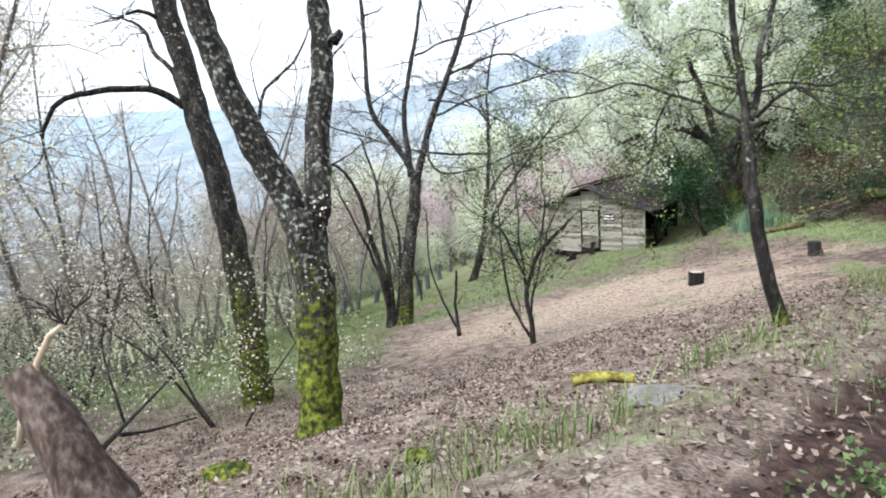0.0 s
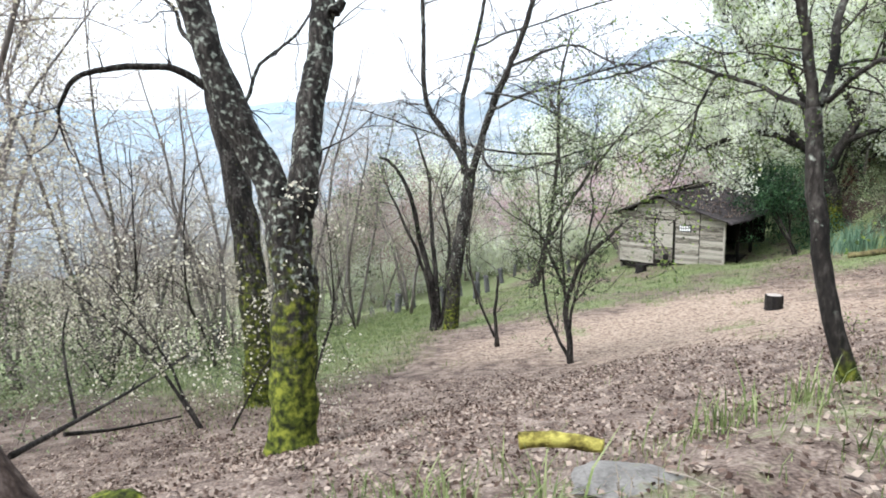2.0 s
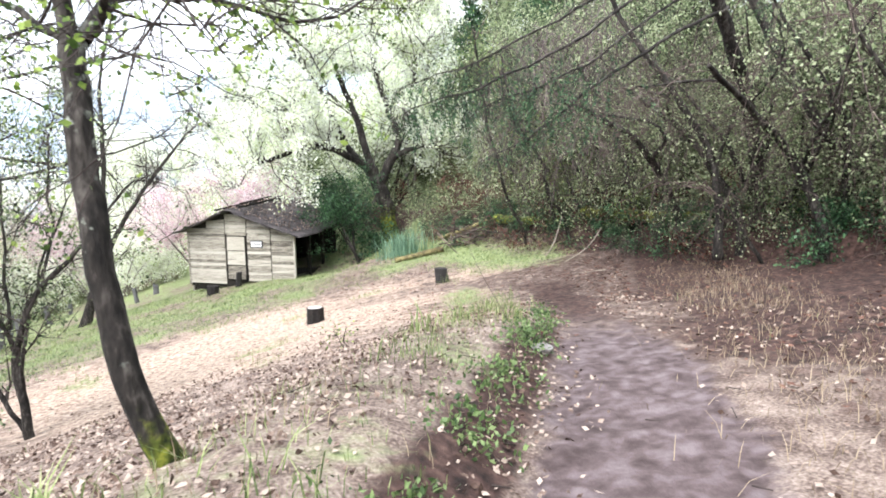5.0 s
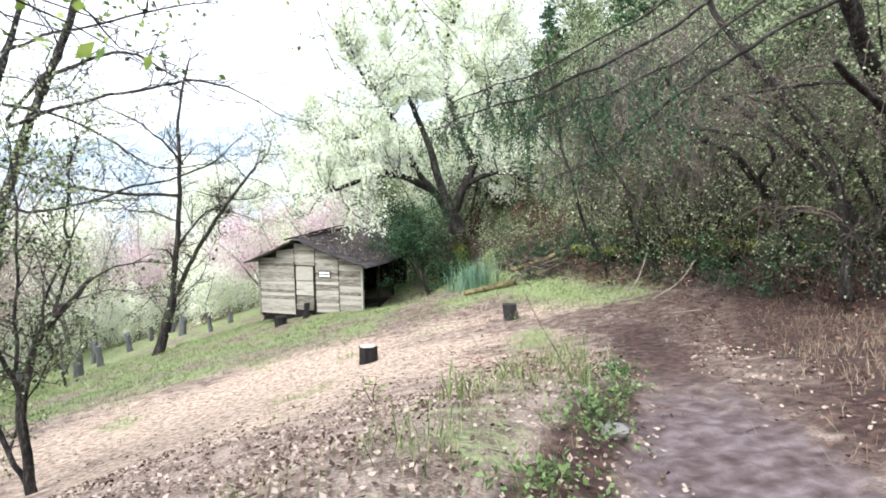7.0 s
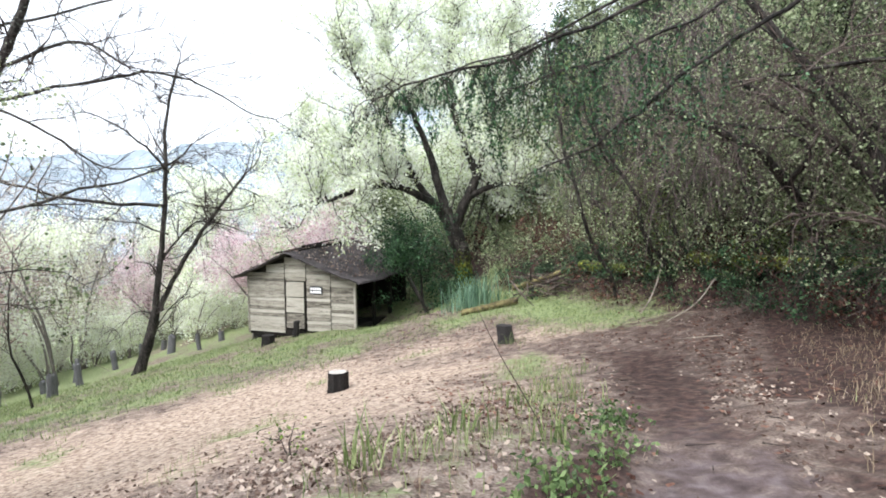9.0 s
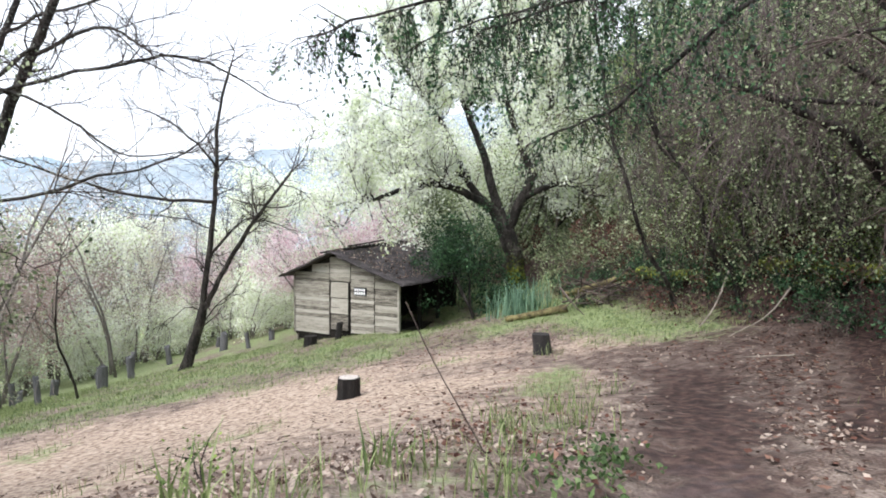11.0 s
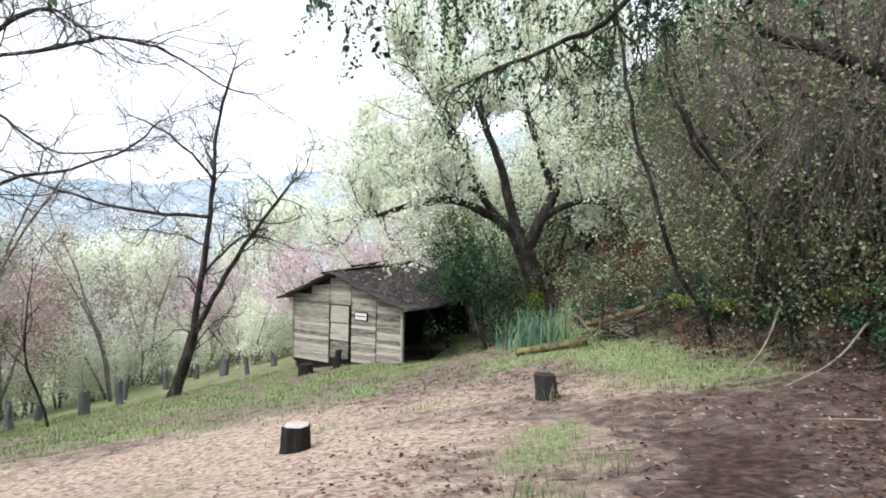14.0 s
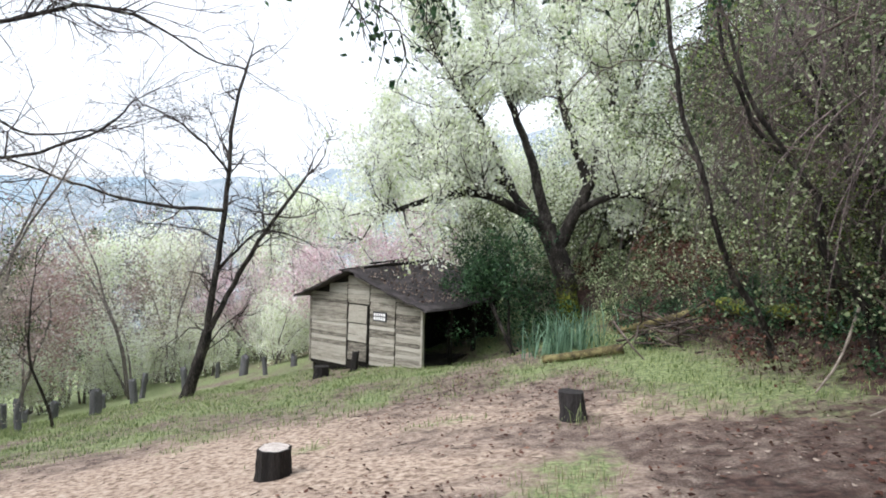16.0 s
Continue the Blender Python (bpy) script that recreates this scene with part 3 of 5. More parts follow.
FORKB_A = [(-2.45, 22.01, -5.27), (-2.5, 22.27, -3.64), (-2.95, 22.52, -2.11), (-3.21, 22.29, -0.34), (-3.8, 21.98, 0.86), (-4.17, 21.8, 0.99)]
FORKB_B = [(-2.36, 22.02, -5.23), (-2.37, 22.34, -3.21), (-2.62, 23.01, -1.53), (-2.69, 23.49, 0.21), (-3.24, 23.95, 1.78)]
FORKB_C = [(-2.27, 22.03, -5.15), (-1.91, 22.63, -3.3), (-1.98, 23.21, -1.6), (-2.28, 23.78, -0.51)]
FORKB_D = [(-2.47, 22.07, -4.92), (-2.78, 21.99, -2.9), (-3.44, 21.83, -1.34), (-3.96, 21.83, -0.05)]
SMALL_A = [(1.79, 13.65, -3.77), (1.72, 13.79, -2.9), (1.67, 13.94, -1.95), (2.01, 13.75, -1.24), (2.46, 13.61, -0.85), (2.77, 13.46, -0.52)]
SMALL_B = [(1.79, 13.69, -3.52), (1.43, 13.98, -2.94), (1.21, 14.21, -2.12), (1.19, 14.49, -1.03), (1.17, 14.79, 0.22)]
SMALL_C = [(1.67, 13.91, -2.15), (1.47, 13.83, -1.36), (1.09, 13.73, -0.71), (0.89, 13.67, -0.49)]
SMALL_D = [(2.05, 14.03, -1.36), (2.23, 14.37, -0.51), (2.26, 14.65, 0.58), (2.44, 14.9, 1.55)]
SMALL_E = [(1.61, 13.96, -1.81), (1.63, 14.33, -0.75), (1.6, 14.61, 0.35), (1.59, 14.89, 1.46)]
SMALL_F = [(1.75, 13.79, -2.9), (1.85, 13.47, -1.73), (2.1, 13.47, -1.07), (2.6, 13.47, 0.21)]
SAP_A = [(0.04, 17.05, -4.15), (-0.01, 17.2, -3.21), (-0.0, 17.34, -2.34)]
SAP_B = [(-0.02, 17.07, -4.01), (-0.36, 17.21, -3.19), (-0.78, 17.34, -2.33), (-0.73, 17.64, -0.49)]
PATHT_A = [(3.51, 6.07, -1.09), (3.35, 6.17, -0.51), (3.27, 6.25, -0.0), (3.23, 6.33, 0.5), (3.22, 6.4, 0.94), (3.21, 6.46, 1.31)]
PATHT_B = [(3.21, 6.45, 1.28), (3.1, 6.41, 1.62), (3.04, 6.36, 1.98), (2.96, 6.34, 2.44), (2.92, 6.43, 3.04), (2.93, 6.55, 3.76)]
PATHT_C = [(3.24, 6.46, 1.31), (3.42, 6.62, 1.68), (3.47, 6.78, 2.08), (3.82, 7.08, 2.69), (4.14, 7.29, 3.36), (4.36, 7.42, 4.16)]
PATHB_A = [(3.22, 6.5, 1.29), (3.09, 6.58, 1.41), (2.88, 6.94, 1.59), (2.63, 7.19, 1.71), (2.34, 7.59, 1.88), (1.96, 8.01, 1.9), (1.55, 8.43, 1.84)]
PATHB_B = [(2.65, 7.18, 1.69), (2.44, 7.12, 1.29), (2.31, 7.02, 0.98), (2.22, 6.93, 0.84)]
PATHB_C = [(3.3, 6.47, 1.36), (3.37, 6.23, 1.51), (3.42, 6.0, 1.62), (3.5, 5.72, 1.52), (3.62, 5.28, 1.29)]
PATHB_D = [(3.41, 6.79, 1.63), (3.86, 7.04, 1.76), (4.48, 7.16, 1.62), (4.97, 7.27, 1.75), (5.27, 7.39, 2.01)]
MID_A = [(1.33, 34.2, -6.57), (1.82, 34.16, -4.98), (2.14, 34.14, -3.76)]
MID_B = [(2.1, 34.14, -4.09), (2.35, 34.12, -1.89), (2.62, 34.11, 0.31), (2.74, 34.5, 2.56), (2.72, 34.71, 4.83), (3.35, 34.86, 7.16)]
MID_C = [(2.14, 34.14, -3.87), (3.01, 34.07, -2.1), (3.96, 33.5, -0.53), (5.07, 33.01, 0.97), (6.03, 32.63, 2.23)]
MID_D = [(2.86, 34.09, 2.29), (2.23, 33.54, 3.23), (1.24, 33.22, 4.12), (0.07, 32.81, 4.61)]
MID_E = [(2.45, 34.12, -1.45), (3.43, 34.84, -0.1), (4.05, 35.0, 0.27), (5.37, 35.29, -0.04)]
BLOSS_A = [(16.15, 33.0, -3.3), (15.98, 33.0, -2.2), (15.89, 33.01, -1.34), (15.54, 33.04, -0.36), (15.08, 33.08, 0.61)]
BLOSS_B = [(15.15, 33.07, 0.44), (14.22, 32.75, 1.05), (13.07, 32.44, 1.55), (11.96, 32.13, 1.78), (10.7, 31.83, 1.53), (9.29, 31.74, 0.98)]
BLOSS_C = [(15.54, 33.04, -0.25), (16.21, 32.79, 1.18), (16.66, 32.55, 2.25), (16.93, 32.33, 3.52), (17.31, 32.11, 5.08), (17.47, 32.1, 6.78)]
BLOSS_D = [(16.21, 32.79, 1.18), (17.0, 31.92, 1.68), (17.81, 31.26, 1.81), (18.46, 30.8, 1.33)]
BLOSS_E = [(14.46, 32.83, 0.91), (13.63, 33.2, 2.11), (12.35, 33.7, 3.01), (11.26, 34.19, 3.67), (9.68, 34.72, 3.86)]
BLOSS_F = [(15.15, 33.07, 0.51), (14.92, 33.5, 2.18), (14.41, 33.94, 4.02), (13.73, 34.2, 5.75), (13.08, 34.46, 7.39), (12.54, 34.51, 9.11)]
BLOSS_G = [(16.6, 32.56, 2.14), (16.03, 33.21, 4.29), (15.55, 33.66, 6.15), (15.67, 33.85, 7.9), (15.96, 33.83, 9.72)]
BLOSS_H = [(13.74, 33.19, 2.0), (12.66, 32.68, 4.16), (11.37, 32.39, 5.73), (10.49, 32.26, 7.0)]
BLOSS_I = [(16.76, 32.45, 2.78), (18.23, 33.04, 4.56), (18.89, 33.39, 6.79), (18.62, 33.42, 8.8)]
REACH_A = [(-0.54, 21.09, 0.34), (1.18, 20.95, 0.48), (2.59, 20.84, 0.99), (3.73, 20.75, 1.2), (4.58, 20.68, 1.67), (4.85, 20.66, 2.01)]
REACH_B = [(-0.58, 21.09, 2.16), (1.11, 20.96, 2.97), (2.53, 20.85, 3.27), (3.67, 20.76, 3.59), (4.48, 20.69, 3.61), (5.3, 20.63, 3.27), (5.98, 20.57, 2.81), (6.65, 20.52, 2.58)]
REACH_C = [(-0.6, 21.1, 3.02), (1.41, 20.93, 2.59), (2.58, 20.84, 1.62), (3.15, 20.79, 1.39), (4.49, 20.69, 1.51)]
MIDR_A = [(2.65, 34.11, 0.92), (0.75, 34.26, 0.98), (-1.23, 34.42, 1.26), (-3.38, 34.09, 1.9), (-5.43, 33.75, 2.69), (-7.58, 33.42, 3.48)]
MIDR_B = [(-0.31, 34.34, 1.07), (-0.43, 34.35, 2.42), (-0.66, 34.38, 4.83)]
MIDR_C = [(2.75, 34.1, -0.35), (0.86, 35.25, 0.3), (-1.22, 36.02, 0.38)]
LEAN_A = [(15.66, 12.07, -1.48), (15.8, 12.22, -0.03), (15.6, 12.51, 1.23), (14.65, 13.24, 2.9), (14.09, 13.67, 3.88), (13.46, 14.24, 5.56)]
LEAN_B = [(20.37, 9.73, -1.33), (18.99, 10.68, 0.36), (18.05, 11.3, 1.34), (17.63, 11.68, 2.46), (17.03, 12.19, 3.85), (16.46, 12.73, 5.53)]
LEAN_C = [(15.74, 12.34, 0.53), (16.19, 12.28, 1.64), (17.03, 12.04, 2.88), (17.28, 12.19, 4.68)]
LEAN_D = [(16.58, 11.56, -1.84), (16.21, 11.89, -0.86), (15.82, 12.19, -0.17)]
FALL_A = [(-4.05, 5.64, -1.73), (-4.59, 7.31, -2.09), (-5.1, 9.18, -2.41), (-5.59, 11.26, -2.68)]
FALL_B = [(-4.48, 6.8, -2.09), (-4.58, 7.75, -2.49), (-4.6, 9.29, -2.99)]
FALL_C = [(-4.58, 7.11, -2.07), (-4.95, 7.45, -1.2), (-5.0, 7.72, -0.8)]


tree("mossy_tree", "old forked tree with yellow-green mossy trunk and scaly grey bark", [TWIN_A, TWIN_B, TWIN_C, TWIN_D, TWIN_E], [(0.28, 0.3), (0.23, 0.14), (0.21, 0.14), (0.1, 0.05), (0.03, 0.012)], 11,
     None, twig_len=1.1, twig_depth=2, twig_count=5, kids=3, moss=(1.9, 4.0), lichen=0.5, sides=24, bare=(0, 3), twig_mat=M_TWIG)
tree("leaning_tree", "tall leaning tree with olive mossy trunk and arching branch", [BACK_A, BACK_B, BACK_C, BACK_D], [(0.27, 0.2), (0.085, 0.03), (0.06, 0.02), (0.06, 0.02)], 12,
     None, twig_len=1.0, twig_depth=1, twig_count=4, kids=3, moss=(2.2, 7.0), lichen=0.4, sides=20, bare=(0,))
tree("multi_limbed_tree", "bare tree with several tall spreading limbs", [FORK_A, FORK_B, FORK_C, FORK_D, FORK_E, FORK_F, [FORK_D[1]] + REACH_A, [FORK_D[3]] + REACH_B, [FORK_D[2]] + REACH_C],
     [(0.27, 0.21), (0.14, 0.05), (0.13, 0.05), (0.15, 0.07), (0.06, 0.02), (0.05, 0.015), (0.05, 0.01), (0.055, 0.01), (0.045, 0.01)], 13,
     None, twig_len=1.9, twig_depth=2, twig_count=11, kids=5, moss=(0.8, 5.0), lichen=0.45, bare=(0,), twig_r=0.026, droop=0.1)
tree("clump_tree", "clump of thin dark arching stems", [FORKB_A, FORKB_B, FORKB_C, FORKB_D], [(0.14, 0.03), (0.11, 0.03), (0.09, 0.03), (0.09, 0.025)], 14,
     M_DULL_LEAF, 0.05, "sparse small green leaves", 1, 0.06, 1.5, 2, 7, 4, lichen=0.2)
tree("small_branching_tree", "small tree with several slim dark stems and few leaves", [SMALL_A, SMALL_B, SMALL_C, SMALL_D, SMALL_E, SMALL_F], [(0.075, 0.03), (0.045, 0.015), (0.04, 0.02), (0.03, 0.012), (0.03, 0.012), (0.035, 0.012)], 15,
     M_DULL_LEAF, 0.042, "small grey-green spring leaves", 2, 0.08, 1.3, 2, 8, 4, lichen=0.2, rise=0.1)
tree("sapling", "thin sapling with two bare stems", [SAP_A, SAP_B], [(0.055, 0.03), (0.04, 0.012)], 16, None, twig_len=0.6, twig_depth=1, twig_count=4, kids=2)
tree("path_side_tree", "slim leaning tree with mossy foot and long leafy branches", [PATHT_A, PATHT_B, PATHT_C, PATHB_A, PATHB_B, PATHB_C, PATHB_D],
     [(0.078, 0.066), (0.05, 0.025), (0.045, 0.02), (0.026, 0.01), (0.018, 0.008), (0.026, 0.01), (0.02, 0.008)], 17,
     M_LEAF, 0.021, "fresh green and grey-green leaves", 2, 0.05, 0.95, 2, 8, 4, moss=(0.32, 0.35), lichen=0.45, droop=0.08, bare=(0,), twig_r=0.01)
tree("forked_slope_tree", "bare dark tree with two slanting limbs on the grass slope", [MID_A, MID_B, MID_C, MID_D, MID_E, MIDR_A, MIDR_B, MIDR_C], [(0.24, 0.19), (0.15, 0.04), (0.13, 0.04), (0.06, 0.02), (0.06, 0.02), (0.08, 0.03), (0.015, 0.012), (0.04, 0.015)], 18,
     None, twig_len=2.0, twig_depth=2, twig_count=13, kids=5, lichen=0.15, twig_r=0.036)
tree("white_blossom_tree", "large old fruit tree in full white-green blossom", [BLOSS_A, BLOSS_B, BLOSS_C, BLOSS_D, BLOSS_E, BLOSS_F, BLOSS_G, BLOSS_H, BLOSS_I],
     [(0.46, 0.36), (0.24, 0.07), (0.3, 0.08), (0.17, 0.05), (0.2, 0.06), (0.24, 0.06), (0.19, 0.05), (0.16, 0.05), (0.17, 0.05)], 19,
     M_WHITE, 0.085, "dense white and pale green blossom", 5, 0.13, 2.3, 2, 18, 6, moss=(1.5, 2.0), lichen=0.1, bare=(0,), twig_r=0.034, limb_from=0.42, rise=0.21)

# ---- the shed ----
FR, ULEFT, VBACK = Vector((10.32, 30.93, 0)), Vector((-0.76, 0.65, 0)), Vector((0.65, 0.76, 0))
W_FRONT, W_APEX, DEPTH = 5.6, 3.22, 5.0
Z_BASE_R, Z_BASE_L, Z_EAVE_R, Z_EAVE_L, Z_APEX = -4.6, -4.85, -2.3, -2.15, -1.28


def shed_point(w, v, z):
    p = FR + ULEFT * w + VBACK * v
    return Vector((p.x, p.y, z))


def gable(w):
    return Z_EAVE_R + (Z_APEX - Z_EAVE_R) * w / W_APEX if w < W_APEX else Z_APEX + (Z_EAVE_L - Z_APEX) * (w - W_APEX) / (W_FRONT - W_APEX)


def block(name, corners8, mat, parent, label=""):
    """A solid from its lower four and upper four corners."""
    me = bpy.data.meshes.new(name)
    me.from_pydata([tuple(c) for c in corners8], [], [(0, 3, 2, 1), (4, 5, 6, 7), (0, 1, 5, 4), (1, 2, 6, 5), (2, 3, 7, 6), (3, 0, 4, 7)])
    me.materials.append(mat)
    bm = bmesh.new()
    bm.from_mesh(me)
    bmesh.ops.recalc_face_normals(bm, faces=bm.faces)
    bm.to_mesh(me)
    bm.free()
    return part(name, me, parent, label)


def shed_block(name, w0, w1, v0, v1, z0a, z1a, z0b, z1b, mat, parent, label="", vt=0.0):
    """A piece of the shed from w0 to w1 along the front; heights at each end; vt tips its foot outwards."""
    lo = [shed_point(w0, v0 - vt, z0a), shed_point(w1, v0 - vt, z0b), shed_point(w1, v1 - vt, z0b), shed_point(w0, v1 - vt, z0a)]
    hi = [shed_point(w0, v0, z1a), shed_point(w1, v0, z1b), shed_point(w1, v1, z1b), shed_point(w0, v1, z1a)]
    return block(name, [c - SHED_AT for c in lo + hi], mat, parent, label)


SHED_AT = shed_point(2.8, 2.5, -5.2)
shed = thing("shed", SHED_AT, "old weathered plank shed with sagging felt roof and open dark side", "shed")
shed_rng = random.Random(41)
front = part("front_wall", None, shed)
left_wall = part("side_wall", None, shed)
back_wall = part("back_wall", None, shed)


def boards(parent, cols, v_out, row_h=0.2):
    for w0, w1, sag in cols:
        z = -5.0
        while z < Z_APEX:
            h = row_h * shed_rng.uniform(0.85, 1.15)
            a0, b0 = w0 + 0.01, w1 - 0.012
            top_a, top_b = min(z + h - 0.008, gable(a0) - 0.03), min(z + h - 0.008, gable(b0) - 0.03)
            base = Z_BASE_R + (Z_BASE_L - Z_BASE_R) * (w0 + w1) / 2 / W_FRONT
            mid = gable((w0 + w1) / 2)
            if z + h > base and max(top_a, top_b) > z + 0.04:
                if min(top_a, top_b) < z + 0.03:
                    # a board cut off by the roof: shorten it towards its higher end
                    f = 0.5
                    if top_a > top_b:
                        b0 = a0 + (b0 - a0) * f
                        top_b = min(z + h - 0.008, gable(b0) - 0.03)
                    else:
                        a0 = b0 - (b0 - a0) * f
                        top_a = min(z + h - 0.008, gable(a0) - 0.03)
                if min(top_a, top_b) > z + 0.02:
                    e = shed_rng.uniform(-0.012, 0.012)
                    shed_block("board", a0 + shed_rng.uniform(0, 0.03), b0 - shed_rng.uniform(0, 0.03), v_out + shed_rng.uniform(-0.012, 0.012), v_out + 0.028, z + e, top_a + e, z - e - sag, top_b - e - sag, M_BOARD, parent, vt=0.022)
            z += h


boards(front, [(3.6, W_FRONT, 0.0), (0.02, 1.2, 0.0), (1.2, 2.46, 0.0)], -0.03, 0.14)
for w0, w1 in ((2.48, 3.58),):
    z = -2.5
    while z < gable(3.0) - 0.1:
        shed_block("board", w0, w1, -0.03, 0.0, z, min(z + 0.17, gable(w0) - 0.04), z, min(z + 0.17, gable(w1) - 0.04), M_BOARD, front, vt=0.02)
        z += 0.18
# a dark skin behind the boards, so that the joints are dark
for w0, w1 in ((0.0, W_APEX), (W_APEX, W_FRONT)):
    shed_block("lining", w0, w1, 0.004, 0.05, -5.0, gable(w0) - 0.05, -5.0, gable(w1) - 0.05, M_DARK_BOARD, front)
door = part("door", None, shed, "rough plank door hanging slightly open at its foot")
for i in range(3):
    z0 = -4.62 + i * 0.7
    shed_block("board", 2.56, 3.5, -0.06, -0.02, z0, z0 + 0.66, z0 + 0.01, z0 + 0.67, M_BOARD, door, vt=0.04)
shed_block("batten", 2.49, 2.56, -0.07, -0.02, -4.66, -2.55, -4.66, -2.55, M_DARK_BOARD, door)
shed_block("batten", 3.5, 3.57, -0.05, -0.02, -4.66, -2.45, -4.66, -2.45, M_DARK_BOARD, door)
shed_block("crossbar", 2.52, 3.5, -0.085, -0.06, -3.75, -3.68, -3.72, -3.64, M_DARK_BOARD, door)
shed_block("side", W_FRONT - 0.06, W_FRONT, 0.06, DEPTH, -5.3, Z_EAVE_L - 0.06, -5.3, Z_EAVE_L - 0.06, M_BOARD, left_wall)
# back wall coloured near black in place of the interior's shade
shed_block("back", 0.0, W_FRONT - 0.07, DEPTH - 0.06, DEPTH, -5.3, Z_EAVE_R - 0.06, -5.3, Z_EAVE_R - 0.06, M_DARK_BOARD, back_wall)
shed_block("gable", 0.9, 4.6, DEPTH - 0.06, DEPTH, Z_EAVE_R - 0.05, Z_EAVE_R + 0.1, Z_EAVE_R - 0.05, Z_EAVE_R + 0.1, M_DARK_BOARD, back_wall)
for v in (0.07, 1.7, 3.3, DEPTH - 0.2):
    shed_block("post", 0.02, 0.16, v, v + 0.14, -5.2, Z_EAVE_R - 0.05, -5.2, Z_EAVE_R - 0.02, M_DARK_BOARD, shed)
shed_block("corner_board", W_FRONT - 0.02, W_FRONT + 0.06, -0.07, 0.04, -4.95, Z_EAVE_L - 0.08, -4.95, Z_EAVE_L - 0.12, M_BOARD, shed)
shed_block("corner_board", -0.05, 0.03, -0.075, 0.04, -4.7, Z_EAVE_R - 0.08, -4.7, Z_EAVE_R - 0.05, M_BOARD, shed)
shed_block("beam", -0.02, 0.16, 0.1, DEPTH, Z_EAVE_R - 0.2, Z_EAVE_R - 0.05, Z_EAVE_R - 0.2, Z_EAVE_R - 0.02, M_DARK_BOARD, shed)


def roof_slope(name, w0, z0, w1, z1, label):
    """One sagging slope in a grid, with ragged felt edges and thickness."""
    n, m = 14, 12
    v, faces = [], []
    r = random.Random(name)
    for layer in (0, 1):
        for i in range(n + 1):
            for j in range(m + 1):
                f, h = i / n, j / m
                w = w0 + (w1 - w0) * f + (r.uniform(-0.05, 0.05) if i in (0,) else 0)
                z = z0 + (z1 - z0) * f + 0.4 * h - 0.14 * math.sin(math.pi * h) * (0.4 + 0.6 * (1 - f)) - 0.05 * math.sin(math.pi * f) + r.uniform(-0.02, 0.02) - (0.07 if layer == 0 else 0)
                p = shed_point(w, -0.5 + (DEPTH + 0.9) * h + (r.uniform(-0.07, 0.07) if j in (0, m) else 0), z)
                v.append(tuple(p - SHED_AT))
    k = (n + 1) * (m + 1)
    for i in range(n):
        for j in range(m):
            a = i * (m + 1) + j
            faces.append((a, a + 1, a + m + 2, a + m + 1))
            faces.append((k + a, k + a + m + 1, k + a + m + 2, k + a + 1))
    rim = [i * (m + 1) for i in range(n + 1)] + [n * (m + 1) + j for j in range(1, m + 1)] + [i * (m + 1) + m for i in range(n - 1, -1, -1)] + [j for j in range(m - 1, 0, -1)]
    for a, b in zip(rim, rim[1:] + rim[:1]):
        faces.append((a, b, b + k, a + k))
    me = bpy.data.meshes.new(name)
    me.from_pydata(v, [], faces)
    me.materials.append(M_ROOF)
    part(name, me, shed, label)


roof_slope("roof_slope", -0.5, Z_EAVE_R - 0.14, W_APEX + 0.03, Z_APEX + 0.1, "sagging grey-black felt roof strewn with debris")
roof_slope("roof_slope", W_FRONT + 0.6, Z_EAVE_L - 0.2, W_APEX - 0.03, Z_APEX + 0.1, "sagging grey-black felt roof strewn with debris")
for k in range(6):
    w = W_APEX + shed_rng.uniform(-0.9, 0.9)
    g = Geo()
    z = gable(w) + 0.3
    a, b = shed_point(w, shed_rng.uniform(-0.3, 1.5), z), shed_point(w + shed_rng.uniform(-1, 1), shed_rng.uniform(2.5, 4.5), z + 0.25)
    g.tube([a - SHED_AT, (a + b) / 2 - SHED_AT, b - SHED_AT], [0.045, 0.04, 0.035], 5, rough=0.2, rng=shed_rng)
    part("roof_pole", g.mesh("roof_pole", M_DARK_BOARD), shed)
nr = np.random.RandomState(42)
deb = []
for _ in range(1500):
    w, v = nr.uniform(-0.3, W_FRONT + 0.3), nr.uniform(-0.3, DEPTH)
    h = (v + 0.5) / (DEPTH + 0.9)
    deb.append(tuple(shed_point(w, v, gable(min(max(w, 0), W_FRONT)) + 0.12 + 0.4 * h - 0.14 * math.sin(math.pi * h) * (1 - w / W_APEX if w < W_APEX else 0.4))))
litter = tagged(new("roof_litter", leaf_mesh("roof_litter", deb, 0.06, M_DEAD_LEAF, nr, 0.0, 1.6)), "dead leaves and twigs strewn over the shed roof", "leaf litter", kind="stuff")

# added black floor and partition: shade of the open side put into colour
shed_block("shade_floor", 0.1, W_FRONT - 0.1, 0.1, DEPTH - 0.1, -5.2, -4.42, -5.2, -4.72, M_CHAR_SHADE, shed, "black floor added inside to keep the open side dark")
shed_block("shade_wall", 2.4, 2.5, 0.1, DEPTH - 0.1, -5.0, Z_EAVE_R + 0.3, -5.0, Z_EAVE_R + 0.3, M_CHAR_SHADE, shed, "black partition added inside to keep the open side dark")
sign = thing("wall_sign", shed_point(1.92, -0.07, -3.05), "small dark sign with two rows of white characters on the shed", "sign")


def sign_piece(name, w0, w1, z0, z1, v0, v1, mat):
    at = sign.location
    lo = [shed_point(w, v, z0) - at for w, v in ((w0, v0), (w1, v0), (w1, v1), (w0, v1))]
    hi = [shed_point(w, v, z1) - at for w, v in ((w0, v0), (w1, v0), (w1, v1), (w0, v1))]
    block(name, lo + hi, mat, sign)


